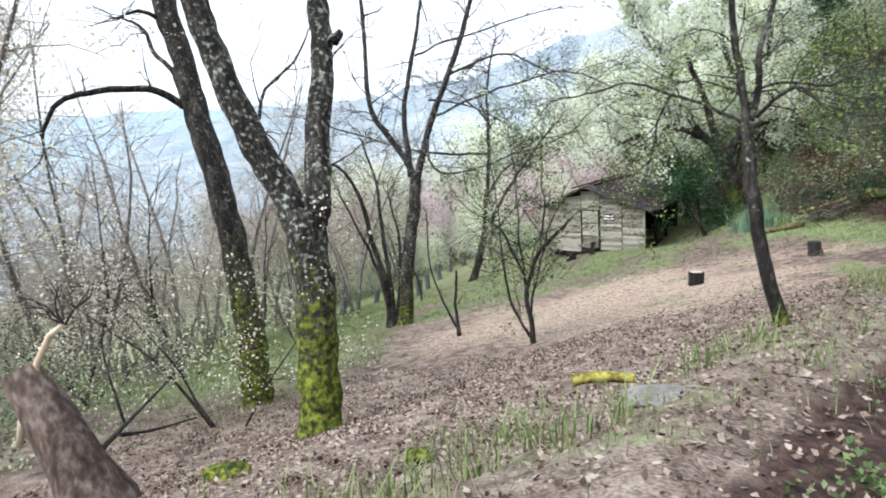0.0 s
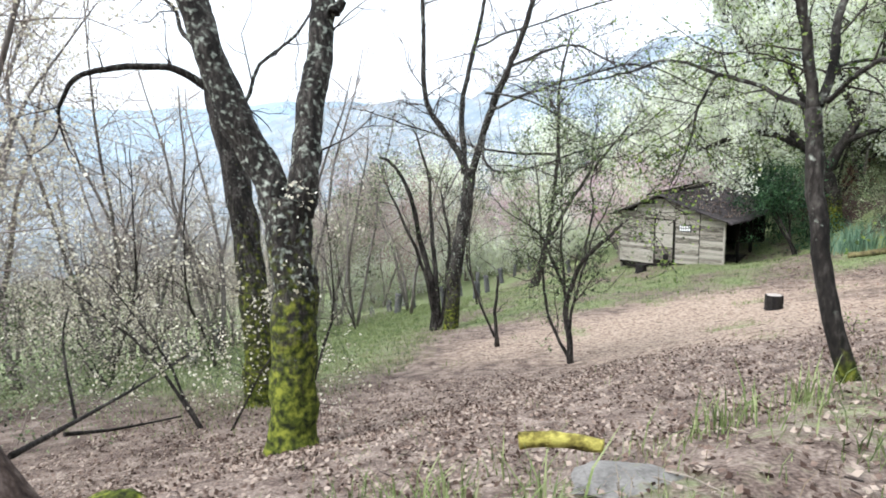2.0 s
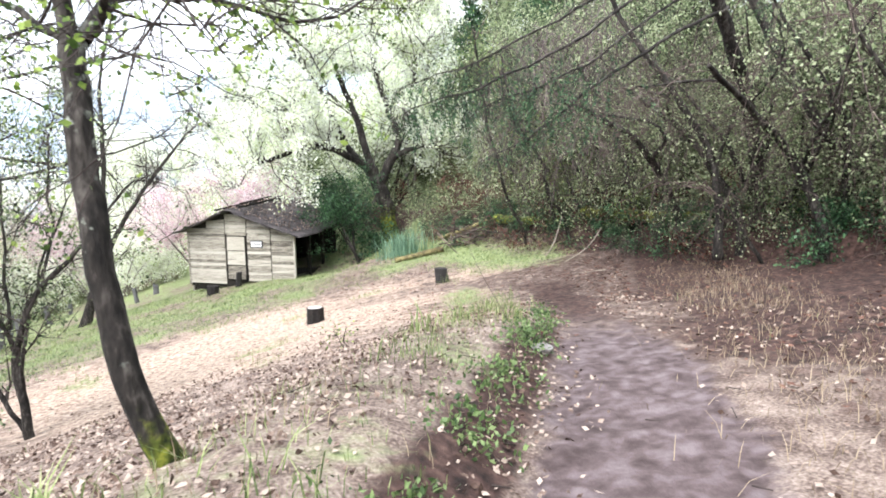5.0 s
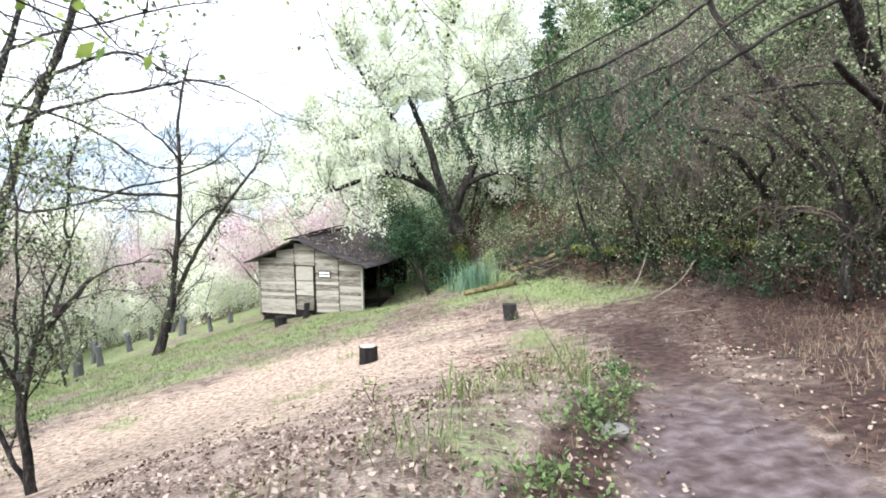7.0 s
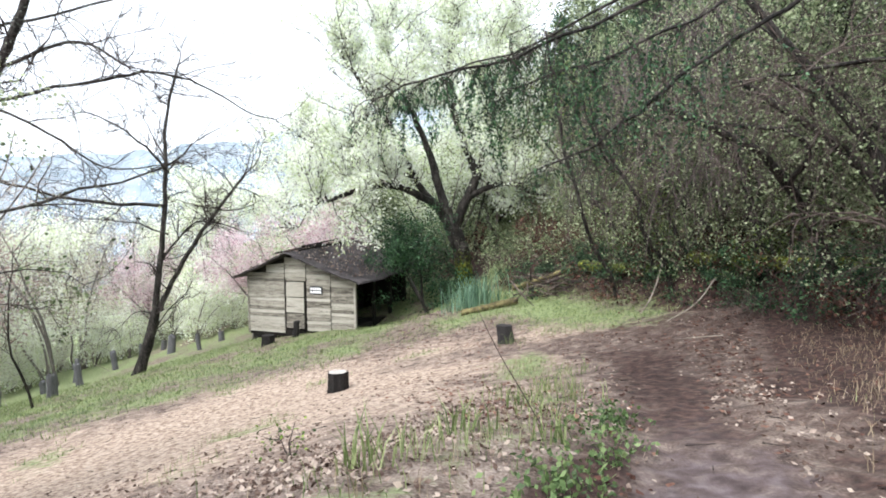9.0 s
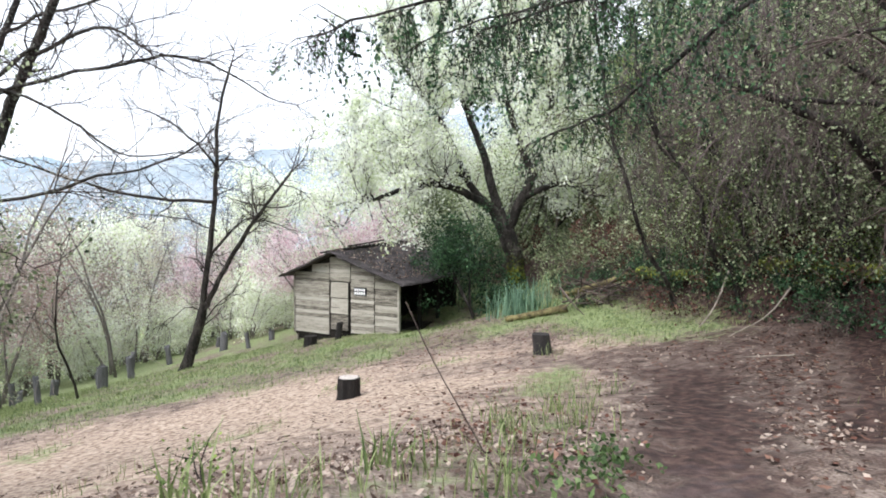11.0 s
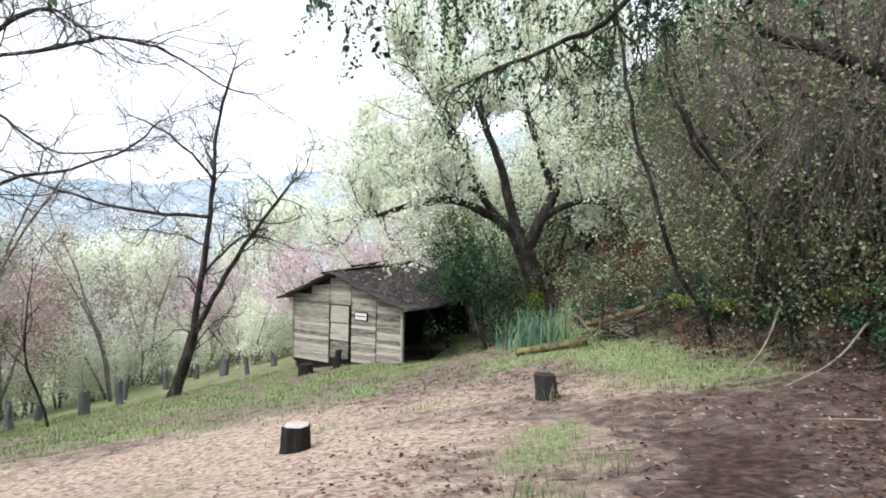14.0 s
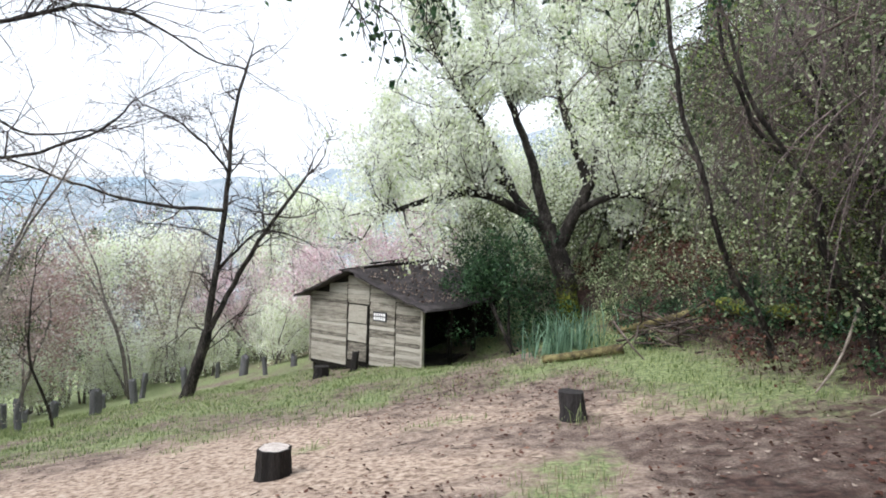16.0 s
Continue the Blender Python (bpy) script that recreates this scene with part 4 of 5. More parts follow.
sign_piece("panel", 1.6, 2.24, -3.06, -2.72, -0.085, -0.06, M_SIGN)
for row, (z0, z1) in enumerate(((-2.87, -2.77), (-3.02, -2.91))):
    for c in range(5):
        w = 1.66 + c * 0.115
        sign_piece("character", w, w + 0.08, z0, z1, -0.09, -0.085, M_SIGN_TEXT)


# ---- stumps ----
def stump(x, y, r, h, mat, label, tilt=(0, 0), pale=True, group="", bury=0.06, jag=0.0, seed=0, name="tree_stump"):
    rng = random.Random(seed)
    z = ground_z(x, y)
    t = thing(name, (x, y, z), label, "stump", group)
    sides, rows = 18, 6
    v, f = [], []
    prof = [1 + 0.16 * math.exp(-k * 0.9) for k in range(rows)]
    lump = [rng.uniform(0.9, 1.08) for _ in range(sides)]
    for k in range(rows):
        zz = -bury + (h + bury) * k / (rows - 1)
        for i in range(sides):
            a = 2 * math.pi * i / sides
            rr = r * prof[k] * lump[i] * rng.uniform(0.97, 1.03)
            up = zz + (rng.uniform(-jag, jag) if k == rows - 1 else 0)
            v.append((rr * math.cos(a) + tilt[0] * zz, rr * math.sin(a) + tilt[1] * zz, up))
    for k in range(rows - 1):
        for i in range(sides):
            a, b = k * sides + i, k * sides + (i + 1) % sides
            f.append((a, b, b + sides, a + sides))
    f.append(tuple((rows - 1) * sides + i for i in range(sides)))
    me = bpy.data.meshes.new("stump_body")
    me.from_pydata(v, [], f)
    me.materials.append(mat)
    part("stump_body", me, t)
    if pale:
        n = sides
        vv = [(v[(rows - 1) * sides + i][0] * 0.9 + tilt[0] * h * 0.1, v[(rows - 1) * sides + i][1] * 0.9 + tilt[1] * h * 0.1, h + 0.006) for i in range(n)] + [(tilt[0] * h, tilt[1] * h, h + 0.012)]
        me2 = bpy.data.meshes.new("cut_face")
        me2.from_pydata(vv, [], [(i, (i + 1) % n, n) for i in range(n)])
        me2.materials.append(M_CUT)
        part("cut_face", me2, t, "pale grey sawn top")
    return t


stump(7.72, 18.42, 0.225, 0.42, M_CHAR_SHADE, "low charred black stump with pale sawn top", pale=True, seed=1)
stump(12.2, 19.5, 0.2, 0.45, M_GREY_STUMP, "dark grey stump beside the path bend", (-0.12, 0.05), False, seed=2)
stump(6.75, 32.3, 0.27, 0.4, M_CHAR_SHADE, "black stump in the grass before the shed", (0, 0), False, seed=3)
stump(7.9, 32.3, 0.13, 0.7, M_CHAR_SHADE, "narrow charred stake leaning by the shed door", (0.1, 0), False, seed=4, jag=0.05)


# ---- woods ----
def wood_template(name, label, seed, height, stems, leaf, leaf_size, per_tip, spread, twig_len, count, kids, droop, rise, twig_mat, lean=0.15, r0=0.09, first=0.3, bark=None, depth=2, group="", upright=0.0, twig_r=0.014):
    """A thin woodland tree: one or more wandering stems with branchwork and, as may be, a crown."""
    rng, nrng = random.Random(seed), np.random.RandomState(seed)
    t = thing(name, (0, 0, 0), label, "tree", group)
    tips = []
    for s in range(stems):
        a = rng.uniform(0, 6.28)
        d = Vector((math.cos(a) * lean, math.sin(a) * lean, 1))
        p, pts = Vector((math.cos(a) * 0.12 * (stems > 1), math.sin(a) * 0.12 * (stems > 1), -0.25)), []
        n = 8
        for i in range(n + 1):
            pts.append(p.copy())
            d = (d + Vector((rng.gauss(0, 0.13), rng.gauss(0, 0.13), upright))).normalized()
            p = p + d * (height * rng.uniform(0.85, 1.1) / n)
        g, tw = Geo(), Geo()
        r = r0 * rng.uniform(0.7, 1.15)
        g.tube(pts, [r * (1 - 0.82 * i / n) for i in range(n + 1)], 7, lichen=0.2, rough=0.06, rng=rng)
        st = part("stem", g.mesh("stem", bark or M_BARK, cover=True), t)
        for k in range(count):
            q, dd = along(pts, rng.uniform(first, 1.0))
            o = dd * 0.5 + Vector((rng.gauss(0, 1), rng.gauss(0, 1), rng.gauss(0.2, 0.5))).normalized()
            twigs(tw, q, o, twig_len * rng.uniform(0.6, 1.3), twig_r, depth, rng, droop, rise, kids, 0.3, tips, 4, 0.58)
        tagged(part("branchwork", tw.mesh("branchwork", twig_mat), st), kind="stuff")
    if leaf:
        tagged(part("crown", leaf_mesh("crown", tips, leaf_size, leaf, nrng, 0.2, 1.5, spread, per_tip), t), kind="stuff")
    return t


def plant_out(template, spots, rng, low=0.8, high=1.25, sink=0.05):
    """Puts the template on the first spot and copies of it on the others."""
    for i, (x, y) in enumerate(spots):
        m = Matrix.Translation((x, y, ground_z(x, y) - sink)) @ Matrix.Rotation(rng.uniform(0, 6.28), 4, "Z")
        ob = template if i == 0 else copy_thing(template, m)
        ob.matrix_basis = m @ Matrix.Diagonal((*[rng.uniform(low, high)] * 3, 1))


def scatter(rng, n, box, test=None, gap=0.0):
    out = []
    for _ in range(n * 30):
        if len(out) >= n:
            break
        p = (rng.uniform(box[0], box[1]), rng.uniform(box[2], box[3]))
        if (test is None or test(*p)) and all((p[0] - q[0]) ** 2 + (p[1] - q[1]) ** 2 > gap * gap for q in out):
            out.append(p)
    return out


rw = random.Random(71)
# the pale, thin wood that falls away into the valley
valley = lambda x, y: x < -5.0 - max(0, 16 - y) * 0.5 + max(0.0, y - 33) * 0.55 and not (x > -11.5 and 11.5 < y < 30) and not (x > -13 and 30 < y < 46)
spots = scatter(rw, 120, (-36, 6, 9, 60), valley, 1.3)
pale = [("bare_pale_tree", "thin bare grey tree with pale budding twigs", M_CREAM, 0.03, 1), ("bare_grey_tree", "slender leafless grey tree in the valley wood", None, 0, 0), ("cream_blossom_tree", "slim tree with loose cream-white blossom", M_CREAM, 0.05, 2)]
for i, (nm, lb, lf, ls, pt) in enumerate(pale):
    t = wood_template(nm, lb, 81 + i, 9.0, 2, lf, ls, pt, 0.12, 2.3, 15, 4, 0.05, 0.08, M_PALE_TWIG, group="trees of the valley wood", bark=M_PALE_BARK, r0=0.085, first=0.22, twig_r=0.016)
    plant_out(t, spots[i::3], rw, 0.75, 1.25)
t = wood_template("tall_pale_tree", "tall thin grey tree with pale budding twigs", 84, 11.0, 2, M_CREAM, 0.03, 1, 0.12, 2.6, 18, 4, 0.08, 0.06, M_PALE_TWIG, 0.2, 0.09, 0.25, bark=M_PALE_BARK, group="trees of the valley wood", twig_r=0.016)
plant_out(t, [(-12.5, 12.0), (-14.0, 15.5), (-10.8, 10.2), (-13.2, 19.0), (-15.5, 22.5), (-12.6, 26.0), (-9.0, 31.5), (-16.5, 12.5), (-5.6, 34.0), (-18.0, 18.0), (-11.0, 33.5), (-3.2, 40.5), (-8.5, 24.0), (-7.4, 28.5), (-10.4, 21.5), (-5.2, 31.0)], rw, 0.9, 1.15)
# thin dark stems standing in the dip by the leaning tree
t = wood_template("thin_dark_tree", "thin dark leafless tree with spreading twigs", 85, 6.0, 1, None, 0, 0, 0, 1.5, 12, 3, 0.05, 0.1, M_TWIG, 0.3, 0.06, group="thin dark trees")
plant_out(t, [(-5.0, 13.2), (-3.6, 12.3), (-9.5, 14.0), (-8.2, 17.0), (-11.5, 12.5), (-6.5, 26.0), (-1.5, 30.5)], rw, 0.7, 1.1)
t = wood_template("cream_blossom_shrub", "arching shrub with clusters of cream blossom beside the mossy tree", 86, 3.6, 3, M_CREAM, 0.032, 2, 0.06, 1.2, 7, 4, 0.18, 0.0, M_TWIG, 0.45, 0.03, 0.35, twig_r=0.008, group="blossoming shrubs")
plant_out(t, [(-4.2, 9.5), (-8.8, 13.5)], rw, 0.95, 1.15)
# pink, red and white crowns beyond the shed
t = wood_template("pink_blossom_tree", "pale pink blossoming tree behind the shed", 87, 6.0, 3, M_PINK, 0.075, 4, 0.2, 1.8, 12, 4, 0.03, 0.06, M_PALE_TWIG, 0.25, 0.08, bark=M_PALE_BARK, group="pink blossoming trees")
plant_out(t, [(9.9, 40.4), (7.3, 41.2), (1.0, 49.0)], rw, 0.95, 1.15)
t = wood_template("red_blossom_tree", "dusky red flowering tree in the valley", 88, 7.5, 2, M_RED, 0.09, 4, 0.25, 2.0, 12, 4, 0.0, 0.04, M_PALE_TWIG, 0.25, 0.08, bark=M_PALE_BARK, group="red flowering trees")
plant_out(t, [(-9.0, 41.0), (-13.0, 45.0), (-9.5, 52.0)], rw, 1.1, 1.4)
t = wood_template("grey_green_tree", "hazy grey-green tree in the valley", 90, 9.0, 2, M_DULL_LEAF, 0.1, 4, 0.25, 2.2, 13, 4, 0.0, 0.04, M_PALE_TWIG, 0.22, 0.09, 0.3, bark=M_PALE_BARK, group="grey-green valley trees")
plant_out(t, [(-11.0, 47.5), (-14.5, 52.0), (-7.0, 56.0), (-11.5, 38.0), (-18.0, 48.0)], rw, 0.8, 1.15)
t = wood_template("white_blossom_shrub", "low bushy tree with white-green blossom on the slope", 92, 3.6, 4, M_WHITE, 0.07, 3, 0.16, 1.3, 9, 4, 0.05, 0.08, M_PALE_TWIG, 0.4, 0.05, 0.2, bark=M_PALE_BARK, group="white blossoming shrubs")
plant_out(t, [(-5.5, 44.0), (-3.0, 47.0), (-1.0, 45.0), (1.5, 47.5), (3.0, 43.5), (-7.5, 46.5), (-9.5, 44.5), (0.5, 50.5), (4.5, 47.0), (-12.0, 41.5), (5.0, 44.0), (-6.0, 50.0)], rw, 0.8, 1.3)
plant_white = [(14.0, 39.0), (17.2, 40.0), (11.2, 41.5), (20.0, 38.2), (15.5, 43.5)]
t = wood_template("far_white_tree", "hazy white blossoming tree beyond the slope", 89, 9.0, 2, M_WHITE, 0.1, 4, 0.25, 2.0, 13, 4, 0.0, 0.05, M_PALE_TWIG, 0.25, 0.085, bark=M_PALE_BARK, group="far white blossoming trees")
plant_out(t, [(3.0, 45.0), (8.0, 48.0), (-0.5, 52.0), (12.5, 40.5), (-4.5, 43.5), (16.5, 47.0), (5.5, 53.0), (-7.0, 51.0), (11.5, 52.0)] + plant_white, rw, 0.95, 1.3)


def conifer(name, label, seed, height, spread, mat):
    """A dark pine: a straight trunk with whorls of drooping needled boughs."""
    rng, nrng = random.Random(seed), np.random.RandomState(seed)
    t = thing(name, (0, 0, 0), label, "tree", "dark pines")
    g = Geo()
    g.tube([(0, 0, -0.2), (0.05, 0, height * 0.5), (0, 0.05, height)], [0.18, 0.11, 0.02], 8, rough=0.05, rng=rng)
    tr = part("trunk", g.mesh("trunk", M_BARK, cover=True), t)
    tw, pts = Geo(), []
    z = height * 0.28
    while z < height * 0.98:
        f = 1 - z / height
        for _ in range(5):
            a, ln = rng.uniform(0, 6.28), spread * (0.15 + f) * rng.uniform(0.6, 1.1)
            line = [Vector((math.cos(a) * ln * k / 4, math.sin(a) * ln * k / 4, z + 0.12 * ln * math.sin(k / 4 * 2.6) - 0.1 * ln * (k / 4) ** 2)) for k in range(5)]
            tw.tube(line, [0.03 * (1 - k / 5) for k in range(5)], 4, cap=False)
            for _ in range(int(30 * ln)):
                q, _d = along(line, rng.uniform(0.15, 1))
                pts.append(tuple(q + Vector((rng.gauss(0, 0.14), rng.gauss(0, 0.14), rng.gauss(-0.03, 0.08)))))
        z += height * 0.045
    tagged(part("branchwork", tw.mesh("branchwork", M_TWIG), tr), kind="stuff")
    tagged(part("crown", leaf_mesh("crown", pts, 0.09, mat, nrng, 0.3, 3.2, 0.03, 3), t), kind="stuff")
    return t


plant_out(conifer("pine_tree", "dark blue-green pine above the blossoming trees", 91, 12.0, 3.0, M_DARK_LEAF), [(26.5, 42.0), (-13.1, 57.1), (-17.5, 62.0), (27.5, 33.0), (28.0, 26.0)], rw, 0.8, 1.1)

# the tangled thicket on the bank beyond the path
edge = lambda x, y: x > max(17.4, 12.0 + 0.486 * (y - 10))
rt = random.Random(72)
thicket = [
    wood_template("thicket_tree", "tangled brown tree hung with bare vines", 101, 6.5, 4, M_DULL_LEAF, 0.042, 5, 0.14, 2.6, 10, 3, 0.42, -0.05, M_BROWN_TWIG, 0.5, 0.08, 0.2, group="thicket trees", twig_r=0.016),
    wood_template("thicket_tree", "tangled brown tree with sparse green leaves", 102, 6.0, 4, M_DULL_LEAF, 0.046, 9, 0.2, 2.4, 9, 3, 0.3, -0.02, M_BROWN_TWIG, 0.45, 0.08, 0.2, group="thicket trees", twig_r=0.015),
    wood_template("thicket_tree", "leafy grey-green tree on the shaded bank", 103, 7.0, 3, M_DULL_LEAF, 0.06, 8, 0.24, 2.2, 12, 3, 0.15, 0.0, M_TWIG, 0.3, 0.1, 0.2, group="thicket trees"),
]
front_row = scatter(rt, 14, (17.6, 19.8, 3, 19), edge, 1.1)
for i, t in enumerate(thicket[:2]):
    plant_out(t, front_row[i::2], rt, 0.75, 1.2)
plant_out(thicket[2], scatter(rt, 22, (19.5, 25, 0, 33), edge, 1.4) + scatter(rt, 16, (15, 30, 37, 48), None, 2.0), rt, 0.85, 1.35)
t = wood_template("green_thicket_tree", "leafy tree with fresh green and dull leaves in the thicket", 109, 6.5, 3, M_LEAF, 0.034, 5, 0.18, 2.2, 9, 3, 0.2, 0.0, M_TWIG, 0.35, 0.09, 0.25, group="thicket trees")
plant_out(t, [(18.6, 20.8), (20.2, 22.6), (19.9, 25.2), (21.8, 24.0), (18.2, 17.8), (22.5, 28.0)], rt, 0.8, 1.15)
t = wood_template("dark_wood_tree", "grey-green leafy tree deep in the hillside wood", 104, 9.0, 2, M_DULL_LEAF, 0.12, 5, 0.3, 2.6, 13, 4, 0.05, 0.02, M_TWIG, 0.2, 0.14, 0.12, group="hillside trees")
plant_out(t, scatter(rt, 28, (24, 44, -12, 58), lambda x, y: x > 13.0 + 0.486 * (y - 10), 2.2), rt, 0.9, 1.4)
plant_out(wood_template("roadside_tree", "leafy grey-green tree behind the walker", 105, 8.0, 2, M_DULL_LEAF, 0.08, 4, 0.2, 2.2, 12, 4, 0.05, 0.02, M_TWIG, 0.2, 0.12, 0.3, group="trees behind"), [(8, -5), (14, -3), (3, -8), (-6, -8), (-12, -4), (12, -8), (21, -3)], rt)

ARCH_A = [(17.8, 12.6, -1.5), (17.3, 12.3, 0.4), (16.2, 11.9, 2.0), (14.9, 11.5, 3.4), (13.4, 11.2, 5.0), (12.0, 11.0, 6.4)]
OVER_A = [(14.6, 11.3, 3.8), (12.9, 11.2, 3.1), (12.0, 11.3, 2.6), (11.0, 11.6, 1.9), (10.4, 11.8, 1.4), (10.12, 11.97, 1.1), (9.64, 12.12, 0.9), (9.3, 12.2, 0.78)]
OVER_B = [(13.4, 11.2, 5.0), (12.3, 11.1, 3.9), (10.5, 11.2, 2.7), (9.0, 11.3, 2.05), (7.9, 11.3, 1.65), (7.2, 11.3, 1.4)]
OVER_D = [(14.2, 11.3, 4.3), (12.3, 11.3, 3.4), (10.8, 11.0, 2.4), (9.6, 11.2, 1.9), (8.6, 11.35, 1.6)]
OVER_C = [(16.2, 11.9, 2.0), (15.3, 10.6, 2.5), (14.0, 9.6, 2.9), (12.4, 9.0, 3.1)]
OVER_E = [(13.4, 11.2, 5.0), (12.2, 12.9, 4.0), (10.8, 13.6, 3.1), (9.6, 13.8, 2.6), (8.4, 13.9, 2.2)]
overhang = tree("overhanging_tree", "dark leaning tree with leafy twigs hanging over the path", [ARCH_A, OVER_A, OVER_B, OVER_C, OVER_D, OVER_E], [(0.2, 0.1), (0.04, 0.008), (0.036, 0.006), (0.034, 0.006), (0.03, 0.006), (0.034, 0.006)], 106,
     M_DARK_LEAF, 0.019, "small dark hanging leaves", 1, 0.025, 0.42, 2, 20, 3, droop=0.8, rise=-0.05, twig_mat=M_TWIG, lichen=0.1, twig_r=0.012, first=0.5)
# the leafy strands that hang from its branches
strands, strand_leaves = Geo(), []
ro = random.Random(175)
for limb_line, count, low in ((OVER_A, 34, 0.55), (OVER_B, 80, 0.55), (OVER_D, 70, 0.55), (OVER_E, 110, 1.05)):
    for _ in range(count):
        q, _d = along(limb_line, ro.uniform(0.4, 1.0))
        p, d = q - overhang.location, Vector((ro.gauss(0, 0.8), ro.gauss(0, 0.5), -0.1))
        total = max(0.25, min(2.2, (q.z - ro.uniform(low, low + 1.05)) * 1.1))
        pts = [p.copy()]
        for i in range(9):
            d = (d + Vector((ro.gauss(0, 0.2), ro.gauss(0, 0.2), -0.4))).normalized()
            p = p + d * total / 9
            pts.append(p.copy())
        strands.tube(pts, [0.0042 - 0.0003 * i for i in range(10)], 3, cap=False)
        leafy = ro.random() < 0.6
        for _k in range(int(min(total, 1.3) * (52 if leafy else 8))):
            c, _d = along(pts, ro.uniform(max(0.1, 1 - 1.2 / total), 1.0))
            strand_leaves.append(tuple(c))
tagged(part("hanging_branchwork", strands.mesh("hanging_branchwork", M_TWIG), overhang), kind="stuff")
tagged(part("hanging_foliage", leaf_mesh("hanging_foliage", strand_leaves, 0.026, M_DARK_LEAF, np.random.RandomState(176), 0.7, 1.7, 0.012), overhang), kind="stuff")
VINE_A = [(15.79, 19.90, -1.97), (15.44, 19.77, -1.43), (14.58, 19.54, -0.28), (14.12, 19.24, 0.93), (13.65, 19.14, 1.98), (13.36, 19.02, 3.36), (13.12, 19.00, 4.73)]
VINE_B = [(17.09, 19.28, -1.88), (16.72, 19.16, -0.99), (16.18, 19.06, -0.49), (15.78, 18.94, 0.18), (15.86, 18.94, 0.60), (15.19, 18.97, 1.37), (14.71, 18.97, 2.07), (14.35, 18.95, 2.87), (14.10, 18.92, 4.08)]
VINE_C = [(17.06, 19.97, -1.35), (16.83, 19.89, -0.76), (16.40, 19.83, 0.20), (16.36, 19.73, 0.87), (15.67, 19.69, 1.31), (15.12, 19.63, 2.03), (14.67, 19.57, 2.74), (14.41, 19.49, 3.62)]
for k, line in enumerate((VINE_A, VINE_B, VINE_C)):
    tree("crooked_tree", "crooked dark stem winding up through the thicket", [line], [(0.06, 0.026)], 107 + k, M_LEAF, 0.03, "sparse green leaves", 1, 0.08, 1.5, 2, 24, 4, droop=0.35, twig_mat=M_BROWN_TWIG, group="crooked thicket stems", first=0.3)

rk = random.Random(79)
for k, (x, y) in enumerate([(17.6, 6.2), (17.4, 14.6), (17.8, 16.8), (18.4, 19.0), (17.0, 10.4), (16.9, 12.4)]):
    line, p, d = [], Vector(on_ground(x, y, -0.1)), Vector((rk.uniform(-0.1, 0.5), rk.uniform(-0.4, 0.4), 1))
    for i in range(7):
        line.append(tuple(p))
        d = (d + Vector((rk.gauss(-0.28, 0.2), rk.gauss(0, 0.25), 0.05))).normalized()
        p = p + d * rk.uniform(0.8, 1.2)
    a = Vector(line[3])
    fork = [tuple(a), tuple(a + Vector((-0.5, rk.uniform(-1, 1), 0.8))), tuple(a + Vector((-1.3, rk.uniform(-1.5, 1.5), 1.3))), tuple(a + Vector((-2.4, rk.uniform(-2, 2), 1.2)))]
    tree("crooked_tree", "crooked dark trunk leaning out of the thicket", [line, fork], [(0.13, 0.05), (0.06, 0.02)], 120 + k, M_DULL_LEAF, 0.036, "sparse dull leaves", 1, 0.12, 1.9, 2, 14, 4, droop=0.4, twig_mat=M_BROWN_TWIG,
         group="crooked thicket stems", first=0.35, lichen=0.15, twig_r=0.012)

tree("crooked_tree", "dark slanting trunk with mossy bark in the thicket", [LEAN_A, LEAN_C, LEAN_D], [(0.1, 0.05), (0.05, 0.02), (0.05, 0.04)], 131, M_DULL_LEAF, 0.04, "sparse dull leaves", 1, 0.1, 1.8, 2, 12, 4, droop=0.45, twig_mat=M_BROWN_TWIG, group="crooked thicket stems", first=0.3, twig_r=0.012)
tree("crooked_tree", "thick dark slanting trunk with mossy bark in the thicket", [LEAN_B], [(0.16, 0.08)], 132, M_DULL_LEAF, 0.04, "sparse dull leaves", 1, 0.1, 1.8, 2, 36, 4, droop=0.45, twig_mat=M_BROWN_TWIG, group="crooked thicket stems", first=0.3, twig_r=0.012)

rv = random.Random(173)
curtain = Geo()
for _ in range(480):
    y = rv.uniform(16.0, 23.5)
    x = 16.9 + rv.gauss(0, 0.8) + 0.06 * (y - 18)
    p, d, pts = Vector((x, y, ground_z(x, y) + rv.uniform(4.0, 8.0))), Vector((rv.gauss(0, .6), rv.gauss(0, .6), -0.2)), []
    for i in range(8):
        pts.append(p.copy())
        d = (d + Vector((rv.gauss(0, .2), rv.gauss(0, .2), -0.35))).normalized()
        p = p + d * rv.uniform(0.25, 0.6)
    curtain.tube(pts, [0.012, 0.012, 0.011, 0.01, 0.009, 0.008, 0.006, 0.004], 3, cap=False)
    for _k in range(3):
        twigs(curtain, pts[rv.randint(2, 6)], (rv.gauss(0, 1), rv.gauss(0, 1), -0.4), rv.uniform(0.3, 0.8), 0.006, 0, rv, 0.3)
tagged(new("hanging_vines", curtain.mesh("vine_curtain", M_VINE)), "curtain of bare mauve-brown vines hanging from the trees", "vines", kind="stuff")
# hanging bare vines along the edge of the thicket, as a curtain
g = Geo()
rv = random.Random(73)
